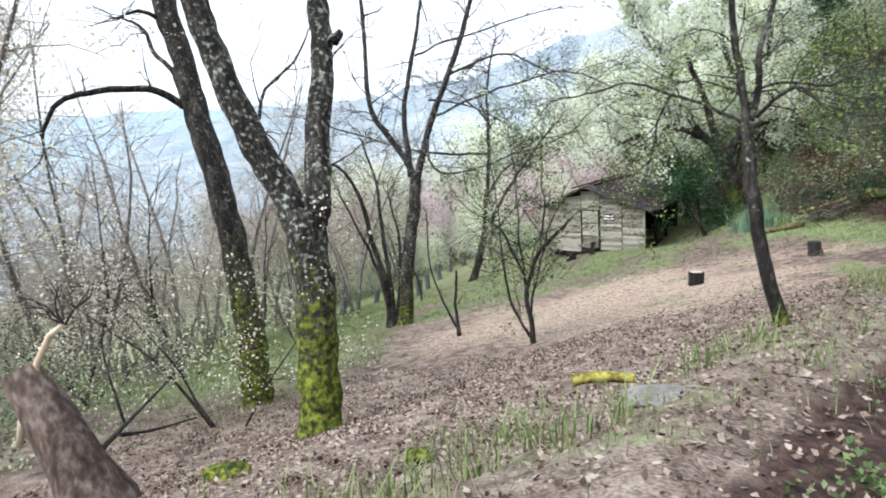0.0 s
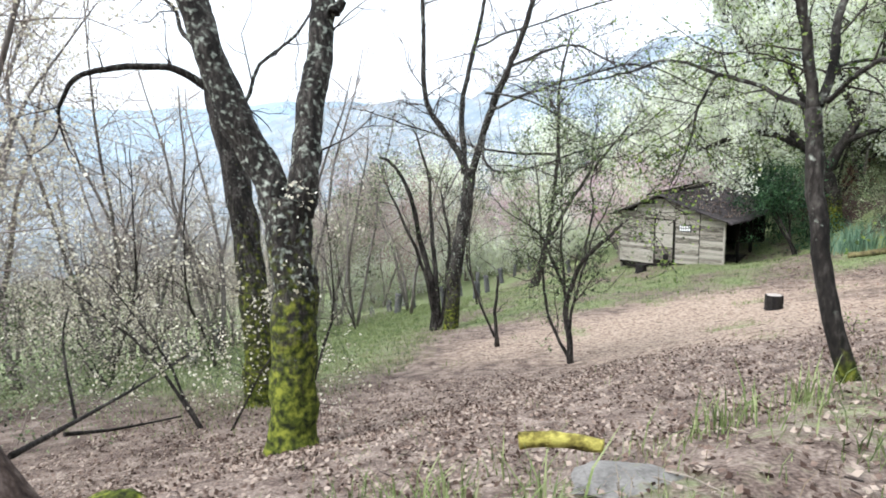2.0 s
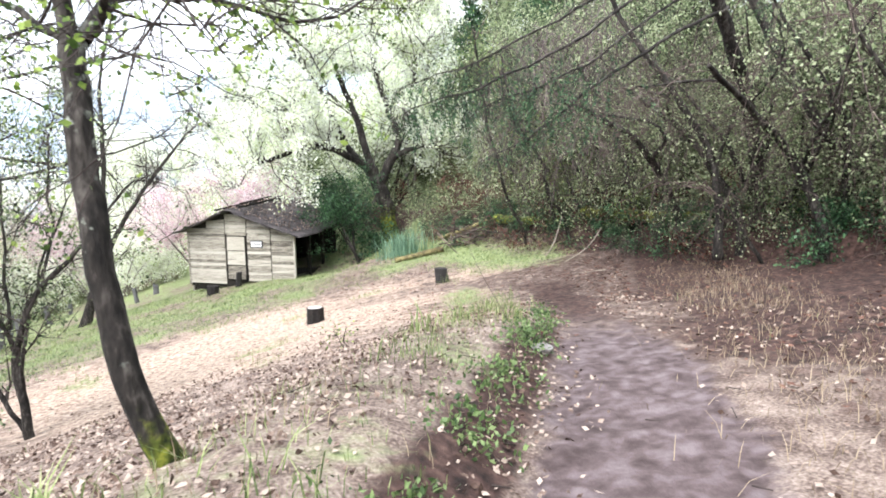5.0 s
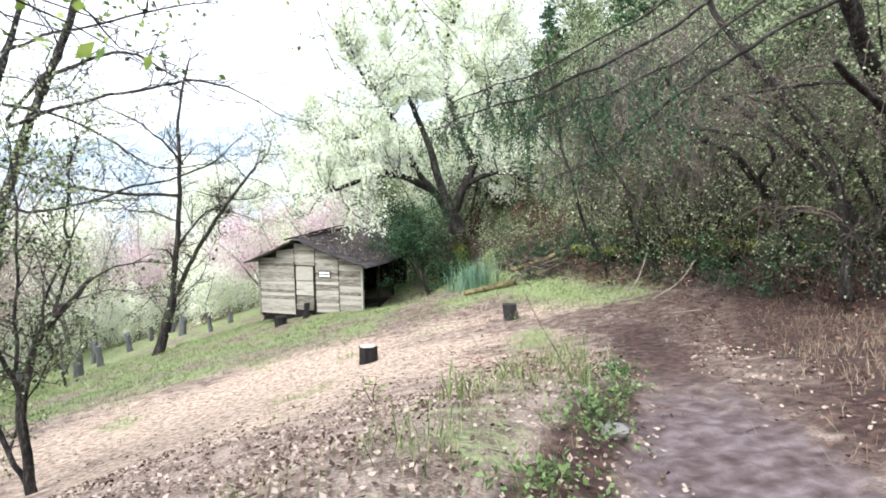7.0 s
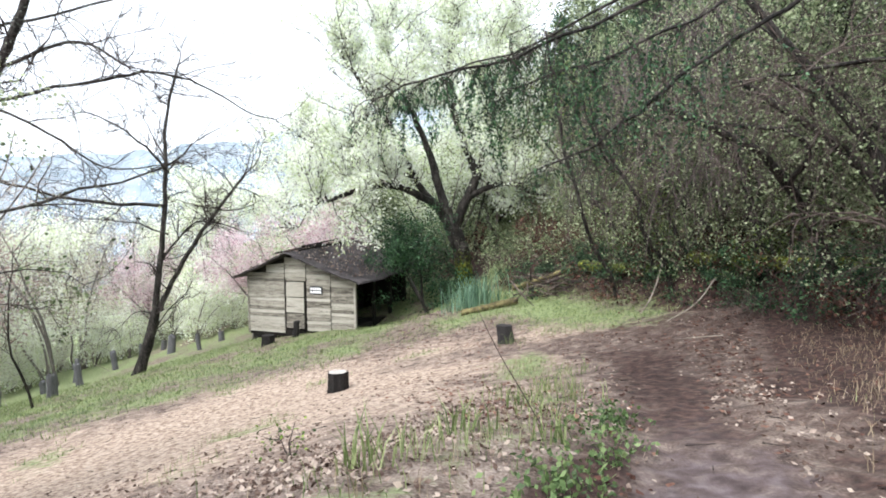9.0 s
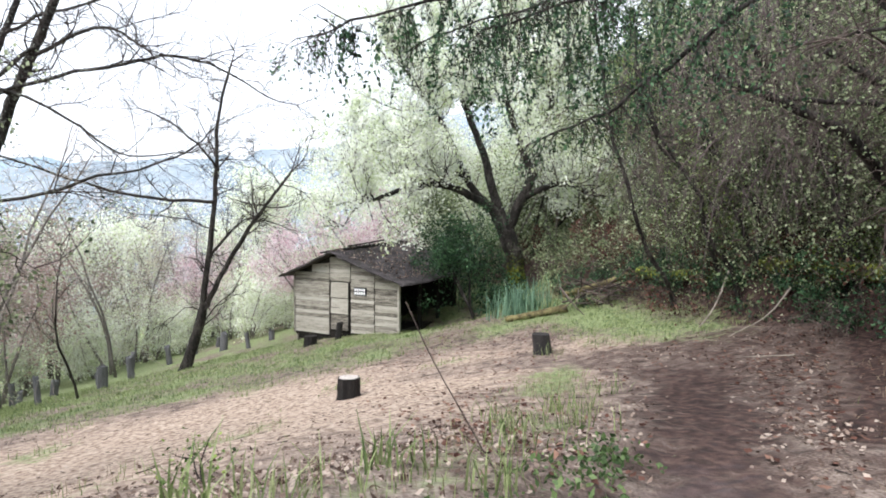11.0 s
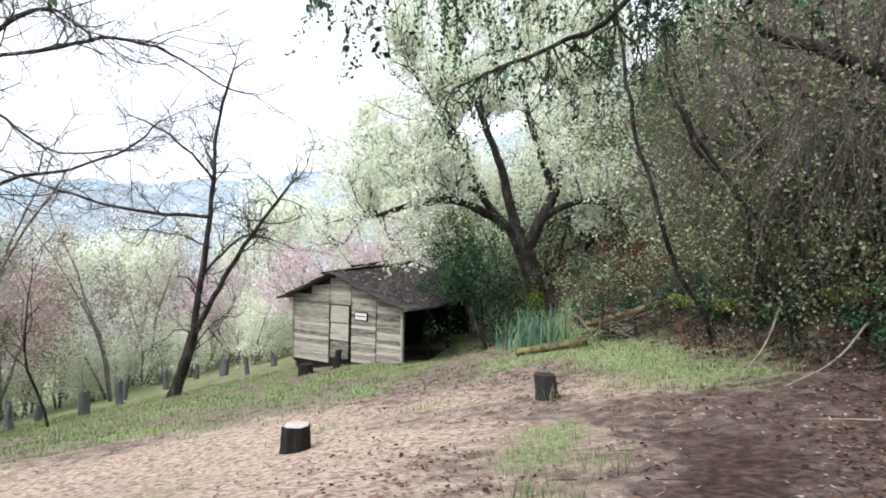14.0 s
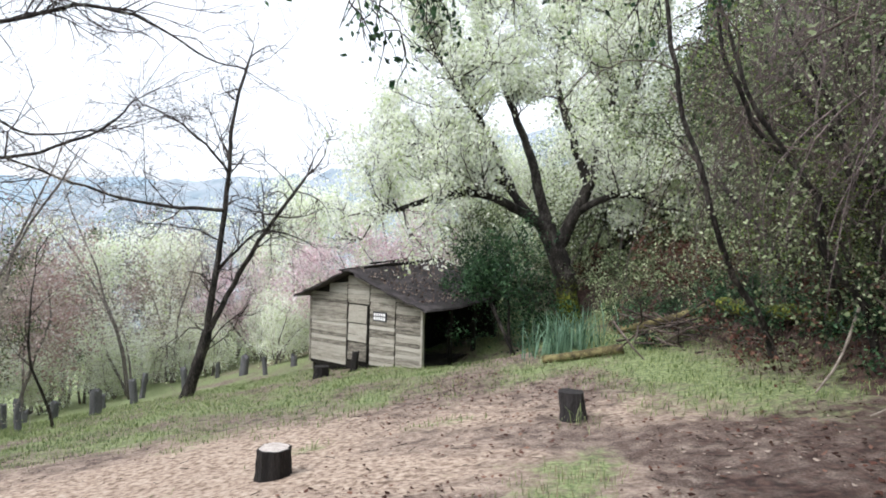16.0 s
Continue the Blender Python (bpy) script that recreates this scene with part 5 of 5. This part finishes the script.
for _ in range(300):
    x, y = rv.uniform(15.2, 18.6), rv.uniform(4, 17)
    z = ground_z(x, y) + rv.uniform(3.2, 6.5)
    p, d, pts = Vector((x, y, z)), Vector((rv.gauss(0, .5), rv.gauss(0, .5), -0.3)), []
    for i in range(6):
        pts.append(p.copy())
        d = (d + Vector((rv.gauss(0, .18), rv.gauss(0, .18), -0.3))).normalized()
        p = p + d * rv.uniform(0.3, 0.55)
    g.tube(pts, [0.009, 0.009, 0.008, 0.007, 0.006, 0.004], 3, cap=False)
tagged(new("hanging_vines", g.mesh("hanging_vines", M_BROWN_TWIG)), "curtain of bare brown vines hanging from the thicket", "vines", kind="stuff")


# ---- shrubs, brambles and brush ----
def clump(name, label, x, y, radius, height, stems, leaf, leaf_size, per_tip, seed, twig_mat, droop=0.3, kids=4, category="shrub", group=""):
    rng, nrng = random.Random(seed), np.random.RandomState(seed)
    base = (x, y, ground_z(x, y) - 0.04)
    t = thing(name, base, label, category, group)
    g, tips = Geo(), []
    for _ in range(stems):
        a, r = rng.uniform(0, 6.28), radius * math.sqrt(rng.random()) * 0.6
        px, py = r * math.cos(a), r * math.sin(a)
        twigs(g, (px, py, ground_z(x + px, y + py) - base[2] - 0.06), (math.cos(a) * 0.6, math.sin(a) * 0.6, 1.2), height * rng.uniform(0.7, 1.2), 0.012, 2, rng, droop, 0.05, kids, 0.3, tips, 4, 0.55)
    tagged(part("branchwork", g.mesh("branchwork", twig_mat), t), kind="stuff")
    if leaf:
        tagged(part("foliage", leaf_mesh("foliage", tips, leaf_size, leaf, nrng, 0.2, 1.6, 0.08, per_tip), t), kind="stuff")
    return t


t = wood_template("evergreen_tree", "small dark green feathery tree spreading over the shed roof", 203, 3.9, 3, M_DARK_LEAF, 0.065, 5, 0.14, 1.4, 9, 4, 0.0, 0.06, M_TWIG, 0.26, 0.09, 0.62)
plant_out(t, [(13.7, 31.0)], random.Random(204), 1.0, 1.05)
clump("evergreen_shrub", "low dark green shrub under the blossoming tree", 14.7, 31.9, 0.8, 1.7, 7, M_DARK_LEAF, 0.07, 4, 201, M_TWIG, 0.2, 5)
clump("evergreen_shrub", "dark green shrub leaning against the shed", 13.6, 34.6, 1.3, 4.0, 9, M_DARK_LEAF, 0.08, 4, 202, M_TWIG, 0.12, 5)
rb = random.Random(74)
for i in range(20):
    y = 5.5 + i * 1.25
    x = 17.4 + rb.uniform(-0.6, 0.5)
    kind = i % 3
    clump("bramble", ("rusty brown bracken and bramble", "dark leafy bramble on the bank", "tangle of bare brown stems")[kind], x, y, 1.2, rb.uniform(0.8, 1.4), 9, (M_RUST, M_DARK_LEAF, None)[kind], 0.05, 2, 210 + i, (M_BROWN_TWIG, M_TWIG, M_BROWN_TWIG)[kind], 0.5, 4, "bramble", "brambles along the bank")
UNDER = (("leafy_bramble", "dark leafy bramble hanging over the bank", M_DARK_LEAF, 0.042, 6, M_TWIG), ("bracken", "rusty dead bracken and grass on the bank", M_RUST, 0.045, 4, M_BROWN_TWIG), ("green_bush", "fresh green bush in the undergrowth", M_LEAF, 0.034, 5, M_TWIG), ("grey_bush", "grey-green leafy bush in the undergrowth", M_DULL_LEAF, 0.042, 6, M_TWIG))
ru = random.Random(174)
for i in range(34):
    y = 8.5 + i * 0.58
    x = 17.75 + ru.uniform(-0.1, 0.5) + (1.1 if i % 2 else 0.0)
    nm, lb, lf, ls, pt, tm = UNDER[(0, 1, 0, 3, 0, 1, 0, 2)[i % 8]]
    clump(nm, lb, x, y, 0.9, ru.uniform(0.7, 1.2) * (1.6 if i % 2 else 1.0), 7, lf, ls, pt, 400 + i, tm, 0.45, 4, "bush", "undergrowth on the bank")
for i, (x, y) in enumerate([(17.6, 27.0), (18.8, 28.2), (18.2, 30.0), (19.8, 30.4), (17.9, 32.2), (20.5, 32.5), (19.2, 34.2), (21.5, 28.5), (22.0, 35.0), (18.0, 36.5)]):
    clump("understorey_shrub", ("dull green shrub under the trees", "brown tangled shrub under the trees")[i % 2], x, y, 1.5, 1.9, 9, (M_DULL_LEAF, M_RUST)[i % 2], 0.06, 3, 260 + i, M_BROWN_TWIG, 0.3, 4, "shrub", "understorey shrubs")
for i, (x, y) in enumerate([(-7.5, 8.5), (-12.0, 15.5), (-10.5, 30.0), (-13.0, 26.0), (-8.5, 33.5), (-14, 20), (-8.4, 10.6), (-9.8, 12.8), (-11.5, 11.0), (-9.2, 16.5), (-12.8, 18.0), (-8.0, 29.5)]):
    clump("valley_shrub", "low tangled shrub with dull green leaves", x, y, 1.4, 2.3, 9, M_DULL_LEAF, 0.045, 3, 240 + i, M_PALE_TWIG, 0.3, 4, "shrub", "valley shrubs")


def rod(name, pts, r0, r1, mat, label, category, sides=8, seed=0, group="", moss=0.0):
    base = Vector(pts[0])
    rng = random.Random(seed)
    g = Geo()
    line = [p - base for p in smooth_line(pts)]
    g.tube(line, [r0 + (r1 - r0) * k / (len(line) - 1) for k in range(len(line))], sides, moss=moss, rough=0.12, rng=rng)
    ob = new(name, g.mesh(name, mat, cover=True))
    ob.location = base
    return tagged(ob, label, category, group)


for pts in ([(17.3, 24.2), (17.5, 22.6), (17.55, 21.0), (17.35, 19.6)], [(17.5, 18.9), (17.6, 17.2), (17.75, 15.4), (18.0, 13.8)]):
    log = [on_ground(x, y, 0.1 + 0.02 * k) for k, (x, y) in enumerate(pts)]
    top = max(p[2] for p in log)
    rod("fallen_log", [(x, y, max(z, top - 0.15)) for x, y, z in log], 0.2, 0.15, M_BARK, "dark mossy fallen trunk lying along the bank", "log", 12, 33, "fallen trunks on the bank", 0.6)
rod("fallen_log", [on_ground(13.3, 25.9, 0.1), on_ground(14.2, 25.5, 0.12), on_ground(15.2, 25.15, 0.12)], 0.1, 0.13, M_LOG, "fallen log with yellow moss at the meadow edge", "log", seed=1)
rod("fallen_log", [on_ground(15.2, 25.6, 0.55), on_ground(16.3, 25.2, 0.6), on_ground(17.2, 24.8, 0.55)], 0.1, 0.09, M_LOG, "yellowish log propped on the brush pile", "log", seed=2)
rod("fallen_branch", [on_ground(17.0, 19.5, 0.9), on_ground(16.3, 19.0, 0.35), on_ground(15.6, 18.6, 0.05)], 0.03, 0.012, M_DEADWOOD, "grey dead branch lying down the bank", "branch", seed=3, group="dead branches on the bank")
rod("fallen_branch", [on_ground(16.9, 17.4, 0.7), on_ground(16.2, 17.2, 0.25), on_ground(15.3, 17.2, 0.04)], 0.025, 0.01, M_DEADWOOD, "grey dead branch lying down the bank", "branch", seed=4, group="dead branches on the bank")
rod("fallen_branch", [on_ground(14.9, 15.0, 0.02), on_ground(14.6, 15.2, 0.04), on_ground(14.3, 15.6, 0.015)], 0.014, 0.006, M_DEADWOOD, "thin grey stick beside the path", "branch", seed=5, group="dead branches on the bank")
pile = thing("brush_pile", on_ground(16.3, 24.6), "heap of dead brown branches and sticks", "brush pile")
rp = random.Random(75)
for k in range(46):
    g = Geo()
    a = rp.uniform(0, 6.28)
    c = Vector((rp.gauss(0, 0.6), rp.gauss(0, 0.5), rp.uniform(0.05, 0.8)))
    h = Vector((math.cos(a), math.sin(a), rp.gauss(0.1, 0.35))) * rp.uniform(0.4, 1.0)
    g.tube([c - h, c + Vector((rp.gauss(0, .08), rp.gauss(0, .08), rp.gauss(0, .08))), c + h], [0.03 * rp.uniform(0.4, 1.2), 0.022, 0.008], 5)
    part("stick", g.mesh("stick", M_BROWN_TWIG if k % 3 else M_TWIG), pile)

rg = np.random.RandomState(76)
pts = [on_ground(14.3 + rg.normal(0, 0.5), 27.4 + rg.normal(0, 0.45)) for _ in range(320)]
tagged(new("reed_clump", blade_mesh("reed_clump", pts, 1.0, 0.035, M_BLUE_GRASS, rg, 0.7)), "clump of long blue-green blades beside the shed", "grass", kind="stuff")

# old broken trunk and fallen branch in the dip
def broken_trunk():
    x, y = -3.85, 5.2
    t = thing("broken_trunk", on_ground(x, y), "thick broken trunk with flaking brown bark", "stump")
    rng = random.Random(51)
    g = Geo()
    g.tube([(0.05, -0.05, -0.2), (0, 0, 0.1), (-0.16, 0.03, 0.5), (-0.38, 0.06, 1.0), (-0.62, 0.08, 1.5)], [0.44, 0.35, 0.28, 0.23, 0.17], 24, [0.2, 0.2, 0.25, 0.3, 0.25], [0.3] * 5, 0.05, rng, lumps=0.2)
    part("trunk", g.mesh("trunk", M_FLAKY, cover=True), t)
    g = Geo()
    g.tube([(-0.62, -0.1, 0.8), (-0.58, 0.0, 1.15), (-0.48, 0.1, 1.5), (-0.32, 0.15, 1.8), (-0.14, 0.18, 1.93)], [0.034, 0.04, 0.036, 0.032, 0.022], 8, rough=0.08, rng=rng)
    part("peeled_branch", g.mesh("peeled_branch", M_PEELED), t, "pale peeled branch stub")
    g = Geo()
    for k in range(5):
        twigs(g, (-0.16, 0.17, 1.9), (rng.gauss(0, .6), rng.gauss(0, .4), 1), 0.5, 0.014, 1, rng, 0, 0.1, 3)
    tagged(part("branchwork", g.mesh("branchwork", M_TWIG), t), kind="stuff")


broken_trunk()
for line, r0, r1, lb in ((FALL_A, 0.034, 0.012, "dark fallen sapling lying in the dip"), (FALL_B, 0.028, 0.01, "thin dark branch lying on the leaves"), (FALL_C, 0.022, 0.008, "thin dark branch standing up from a fallen stem")):
    rod("fallen_branch", line, r0, r1, M_BARK, lb, "branch", seed=6, group="fallen dark branches")
rod("mossy_log", [(0.72, 4.4, -0.77), (0.95, 4.38, -0.74), (1.22, 4.34, -0.76)], 0.055, 0.04, M_YELLOW_LOG, "short rotten log covered in yellow moss", "log", seed=9)


for k in range(7):
    rod("fallen_branch", [(0.5 + 0.13 * k, 4.1 + 0.05 * (k % 3), ground_z(0.5 + 0.13 * k, 4.1) + 0.02), (0.62 + 0.15 * k, 3.95, ground_z(0.62 + 0.15 * k, 3.95) + 0.05), (0.85 + 0.14 * k, 3.75 - 0.06 * (k % 4), ground_z(0.85 + 0.14 * k, 3.75) + 0.02)], 0.007, 0.003, M_DEADWOOD, "thin pale stick lying among the leaves", "branch", 6, 20 + k, "sticks by the stone")


def stone(x, y, sx, sy, sz, label, seed, moss=0.2):
    rng = random.Random(seed)
    bm = bmesh.new()
    bmesh.ops.create_icosphere(bm, subdivisions=3, radius=1)
    for v in bm.verts:
        k = 1 + 0.32 * noise.noise(v.co * 1.3 + Vector((seed, 0, 0))) + 0.16 * noise.noise(v.co * 3.5) + 0.08 * noise.noise(v.co * 9)
        v.co = Vector((v.co.x * sx * k, v.co.y * sy * k, v.co.z * sz * k))
    me = bpy.data.meshes.new("stone")
    bm.to_mesh(me)
    bm.free()
    me.materials.append(M_STONE)
    me.attributes.new("moss", "FLOAT", "POINT").data.foreach_set("value", [moss] * len(me.vertices))
    ob = new("stone", me)
    ob.location = on_ground(x, y, sz * 0.35)
    return tagged(ob, label, "stone")


stone(1.3, 3.9, 0.3, 0.2, 0.05, "flat grey stone half buried in leaves", 61, 0.35)
stone(-2.45, 4.9, 0.22, 0.16, 0.1, "grey stone with yellow-green moss", 62, 0.75)
stone(-0.6, 4.3, 0.12, 0.1, 0.07, "small mossy stone in the grass", 63, 0.85)
stone(7.55, 8.15, 0.16, 0.12, 0.06, "flat grey stone on the berm", 64, 0.1)

# burnt stakes on the slope below the clearing
rs = random.Random(77)
stakes = [(-10.3, 19.2), (-10.9, 18.6), (-11.2, 22.5), (-3.4, 31.8), (-1.3, 36.0), (-5.5, 34.5), (-3.0, 37.0), (-0.6, 40.0), (2.0, 40.5), (3.6, 38.0), (4.6, 39.6), (1.2, 44.0), (-6.2, 33.2), (-7.2, 35.5), (-4.6, 36.2), (-8.4, 36.0), (-2.2, 39.0), (0.2, 42.5), (-6.8, 38.0), (-1.8, 33.8)]
for k, (x, y) in enumerate(stakes):
    stump(x, y, rs.uniform(0.1, 0.2), rs.uniform(0.45, 1.1), M_STAKE, "burnt dark grey stake standing on the slope", (rs.uniform(-0.15, 0.15), rs.uniform(-0.1, 0.1)), False, "burnt stakes", 0.15, 0.12, 300 + k, "burnt_stake")

# the dry stem and the seedling by the path
rod("dry_stem", [on_ground(8.25, 9.9), on_ground(8.05, 9.95, 0.35), on_ground(7.85, 10.0, 0.7), on_ground(7.7, 10.05, 1.05)], 0.006, 0.003, M_BROWN_TWIG, "single dry seed stem leaning over the berm", "plant", 5)
clump("seedling", "small seedling with light green leaves", 6.3, 11.4, 0.06, 0.45, 2, M_LEAF, 0.03, 2, 250, M_TWIG, 0.05, 2, "plant")

# ---- ground cover ----
def sown(rng, n, box, density):
    x, y = rng.uniform(box[0], box[1], n), rng.uniform(box[2], box[3], n)
    keep = rng.uniform(0, 1, n) < density(x, y)
    x, y = x[keep], y[keep]
    return np.stack([x, y, terrain(x, y)], 1)


def litter_density(x, y):
    s, p, g = zones(x, y)
    across = (x + 0.28) * 0.737 - (y + 0.38) * 0.676
    return np.clip(1.0 - 1.0 * s - 1.06 * p - 1.1 * g, 0.0002, 1) * np.where(across > 1.3, 0.15, 1.0) * (1 - 0.7 * np.exp(-((across + 0.3) / 0.4) ** 2))


def grass_density(x, y):
    s, p, g = zones(x, y)
    return np.clip(g * 1.1 + 0.1 * wobble(x, y, 4, 21) - 0.05 - 0.5 * s * (g < 0.3), 0, 1) * (0.35 + 0.65 * (wobble(x, y, 5.0, 22) > 0.0))


rc = np.random.RandomState(78)
for nm, n, box, size, lift in (("near_leaf_litter", 80000, (-6, 12, 0.5, 13), 0.036, 0.02), ("far_leaf_litter", 75000, (-10, 22, 10, 34), 0.04, 0.02), ("bank_leaf_litter", 30000, (8, 21, 0, 26), 0.05, 0.03)):
    c = sown(rc, n, box, litter_density)
    c[:, 2] += lift
    tagged(new("leaf_litter", leaf_mesh(nm, c, size, M_DEAD_LEAF if nm != "bank_leaf_litter" else M_RUST, rc, 0.0, 1.5, flat=0.6 if nm == "near_leaf_litter" else 0.85)), "scattered dead brown leaves on the ground", "leaf litter", kind="stuff")
for nm, n, box, h, w, mat in (("berm_grass", 60000, (-5, 13, 1, 17), 0.13, 0.007, M_GRASS), ("meadow_grass", 90000, (-9, 18, 18, 36), 0.12, 0.014, M_GRASS), ("slope_grass", 50000, (-16, -2, 9, 34), 0.14, 0.014, M_GRASS), ("dry_grass", 26000, (-5, 13, 1, 17), 0.16, 0.006, M_DRY_GRASS)):
    tagged(new("grass", blade_mesh(nm, sown(rc, n, box, grass_density) - np.array([0, 0, 0.01]), h, w, mat, rc, 0.8)), "short spring grass" if mat is M_GRASS else "dry straw among the grass", "grass", kind="stuff")
tufts = []
for x, y in [(-0.9, 3.4), (0.1, 3.7), (-0.3, 4.5), (0.5, 4.9), (-1.8, 3.3), (-2.2, 2.9), (1.9, 4.9), (2.6, 4.3), (7.0, 9.4), (8.6, 10.8), (9.6, 11.8), (5.6, 7.7), (10.2, 13.4), (-0.6, 2.6), (3.9, 5.3), (9.0, 12.6), (11.2, 14.6), (12.2, 19.0)]:
    for _ in range(34):
        px, py = x + rc.normal(0, 0.2), y + rc.normal(0, 0.2)
        tufts.append((px, py, ground_z(px, py) - 0.01))
def verge_density(x, y):
    sx, sy = x + 0.28, y + 0.38
    d = sx * 0.737 - sy * 0.676
    return np.exp(-((d - 2.9) / 0.9) ** 2) * (0.3 + 0.7 * (wobble(x, y, 3.0, 24) > -0.05))


tagged(new("verge_straw", blade_mesh("verge_straw", sown(rc, 40000, (1, 17, -2, 14), verge_density), 0.13, 0.007, M_DRY_GRASS, rc, 1.6)), "flattened dry straw along the path verge", "grass", kind="stuff")
tagged(new("grass_tufts", blade_mesh("grass_tufts", tufts, 0.26, 0.011, M_GRASS, rc, 1.0)), "taller green grass tufts on the berm", "grass", kind="stuff")
tall = []
for x, y in [(-0.55, 3.2), (-0.1, 3.0), (0.35, 3.3), (-1.2, 2.7), (-1.6, 2.5), (-0.7, 2.2), (0.2, 4.3), (0.8, 3.4), (-2.0, 2.2), (2.2, 5.2), (2.9, 5.6), (6.6, 9.3), (7.6, 10.2), (8.9, 11.7), (9.9, 13.0), (8.2, 9.6)]:
    for _ in range(26):
        px, py = x + rc.normal(0, 0.1), y + rc.normal(0, 0.1)
        tall.append((px, py, ground_z(px, py) - 0.01))
tagged(new("grass_tufts", blade_mesh("tall_tufts", tall, 0.3, 0.016, M_GRASS, rc, 0.9)), "broad-bladed fresh green grass tufts", "grass", kind="stuff")
herbs = []
for _ in range(420):
    hs, hd = rc.uniform(2.5, 14.5), rc.normal(-0.2, 0.16)
    px, py = -0.28 + 0.676 * hs + 0.737 * hd, -0.38 + 0.737 * hs - 0.676 * hd
    if wobble(np.array([px]), np.array([py]), 2.5, 41)[0] < -0.12:
        continue
    herbs += [(px + rc.normal(0, 0.05), py + rc.normal(0, 0.05), ground_z(px, py) + 0.02 + abs(rc.normal(0, 0.07))) for _ in range(10)]
tagged(new("bank_herbs", leaf_mesh("bank_herbs", herbs, 0.03, M_HERB, rc, -0.2, 1.7)), "small leafy green herbs along the path bank", "herbs", kind="stuff")
g = Geo()
for _ in range(500):
    x, y = rc.uniform(-5, 17), rc.uniform(2, 27)
    a, ln = rc.uniform(0, 6.28), rc.uniform(0.06, 0.28)
    p, q = on_ground(x, y, 0.012), on_ground(x + math.cos(a) * ln, y + math.sin(a) * ln, 0.016)
    g.tube([p, q], [0.006, 0.004], 4)
tagged(new("twig_litter", g.mesh("twig_litter", M_TWIG)), "small dark sticks lying about", "sticks", kind="stuff")
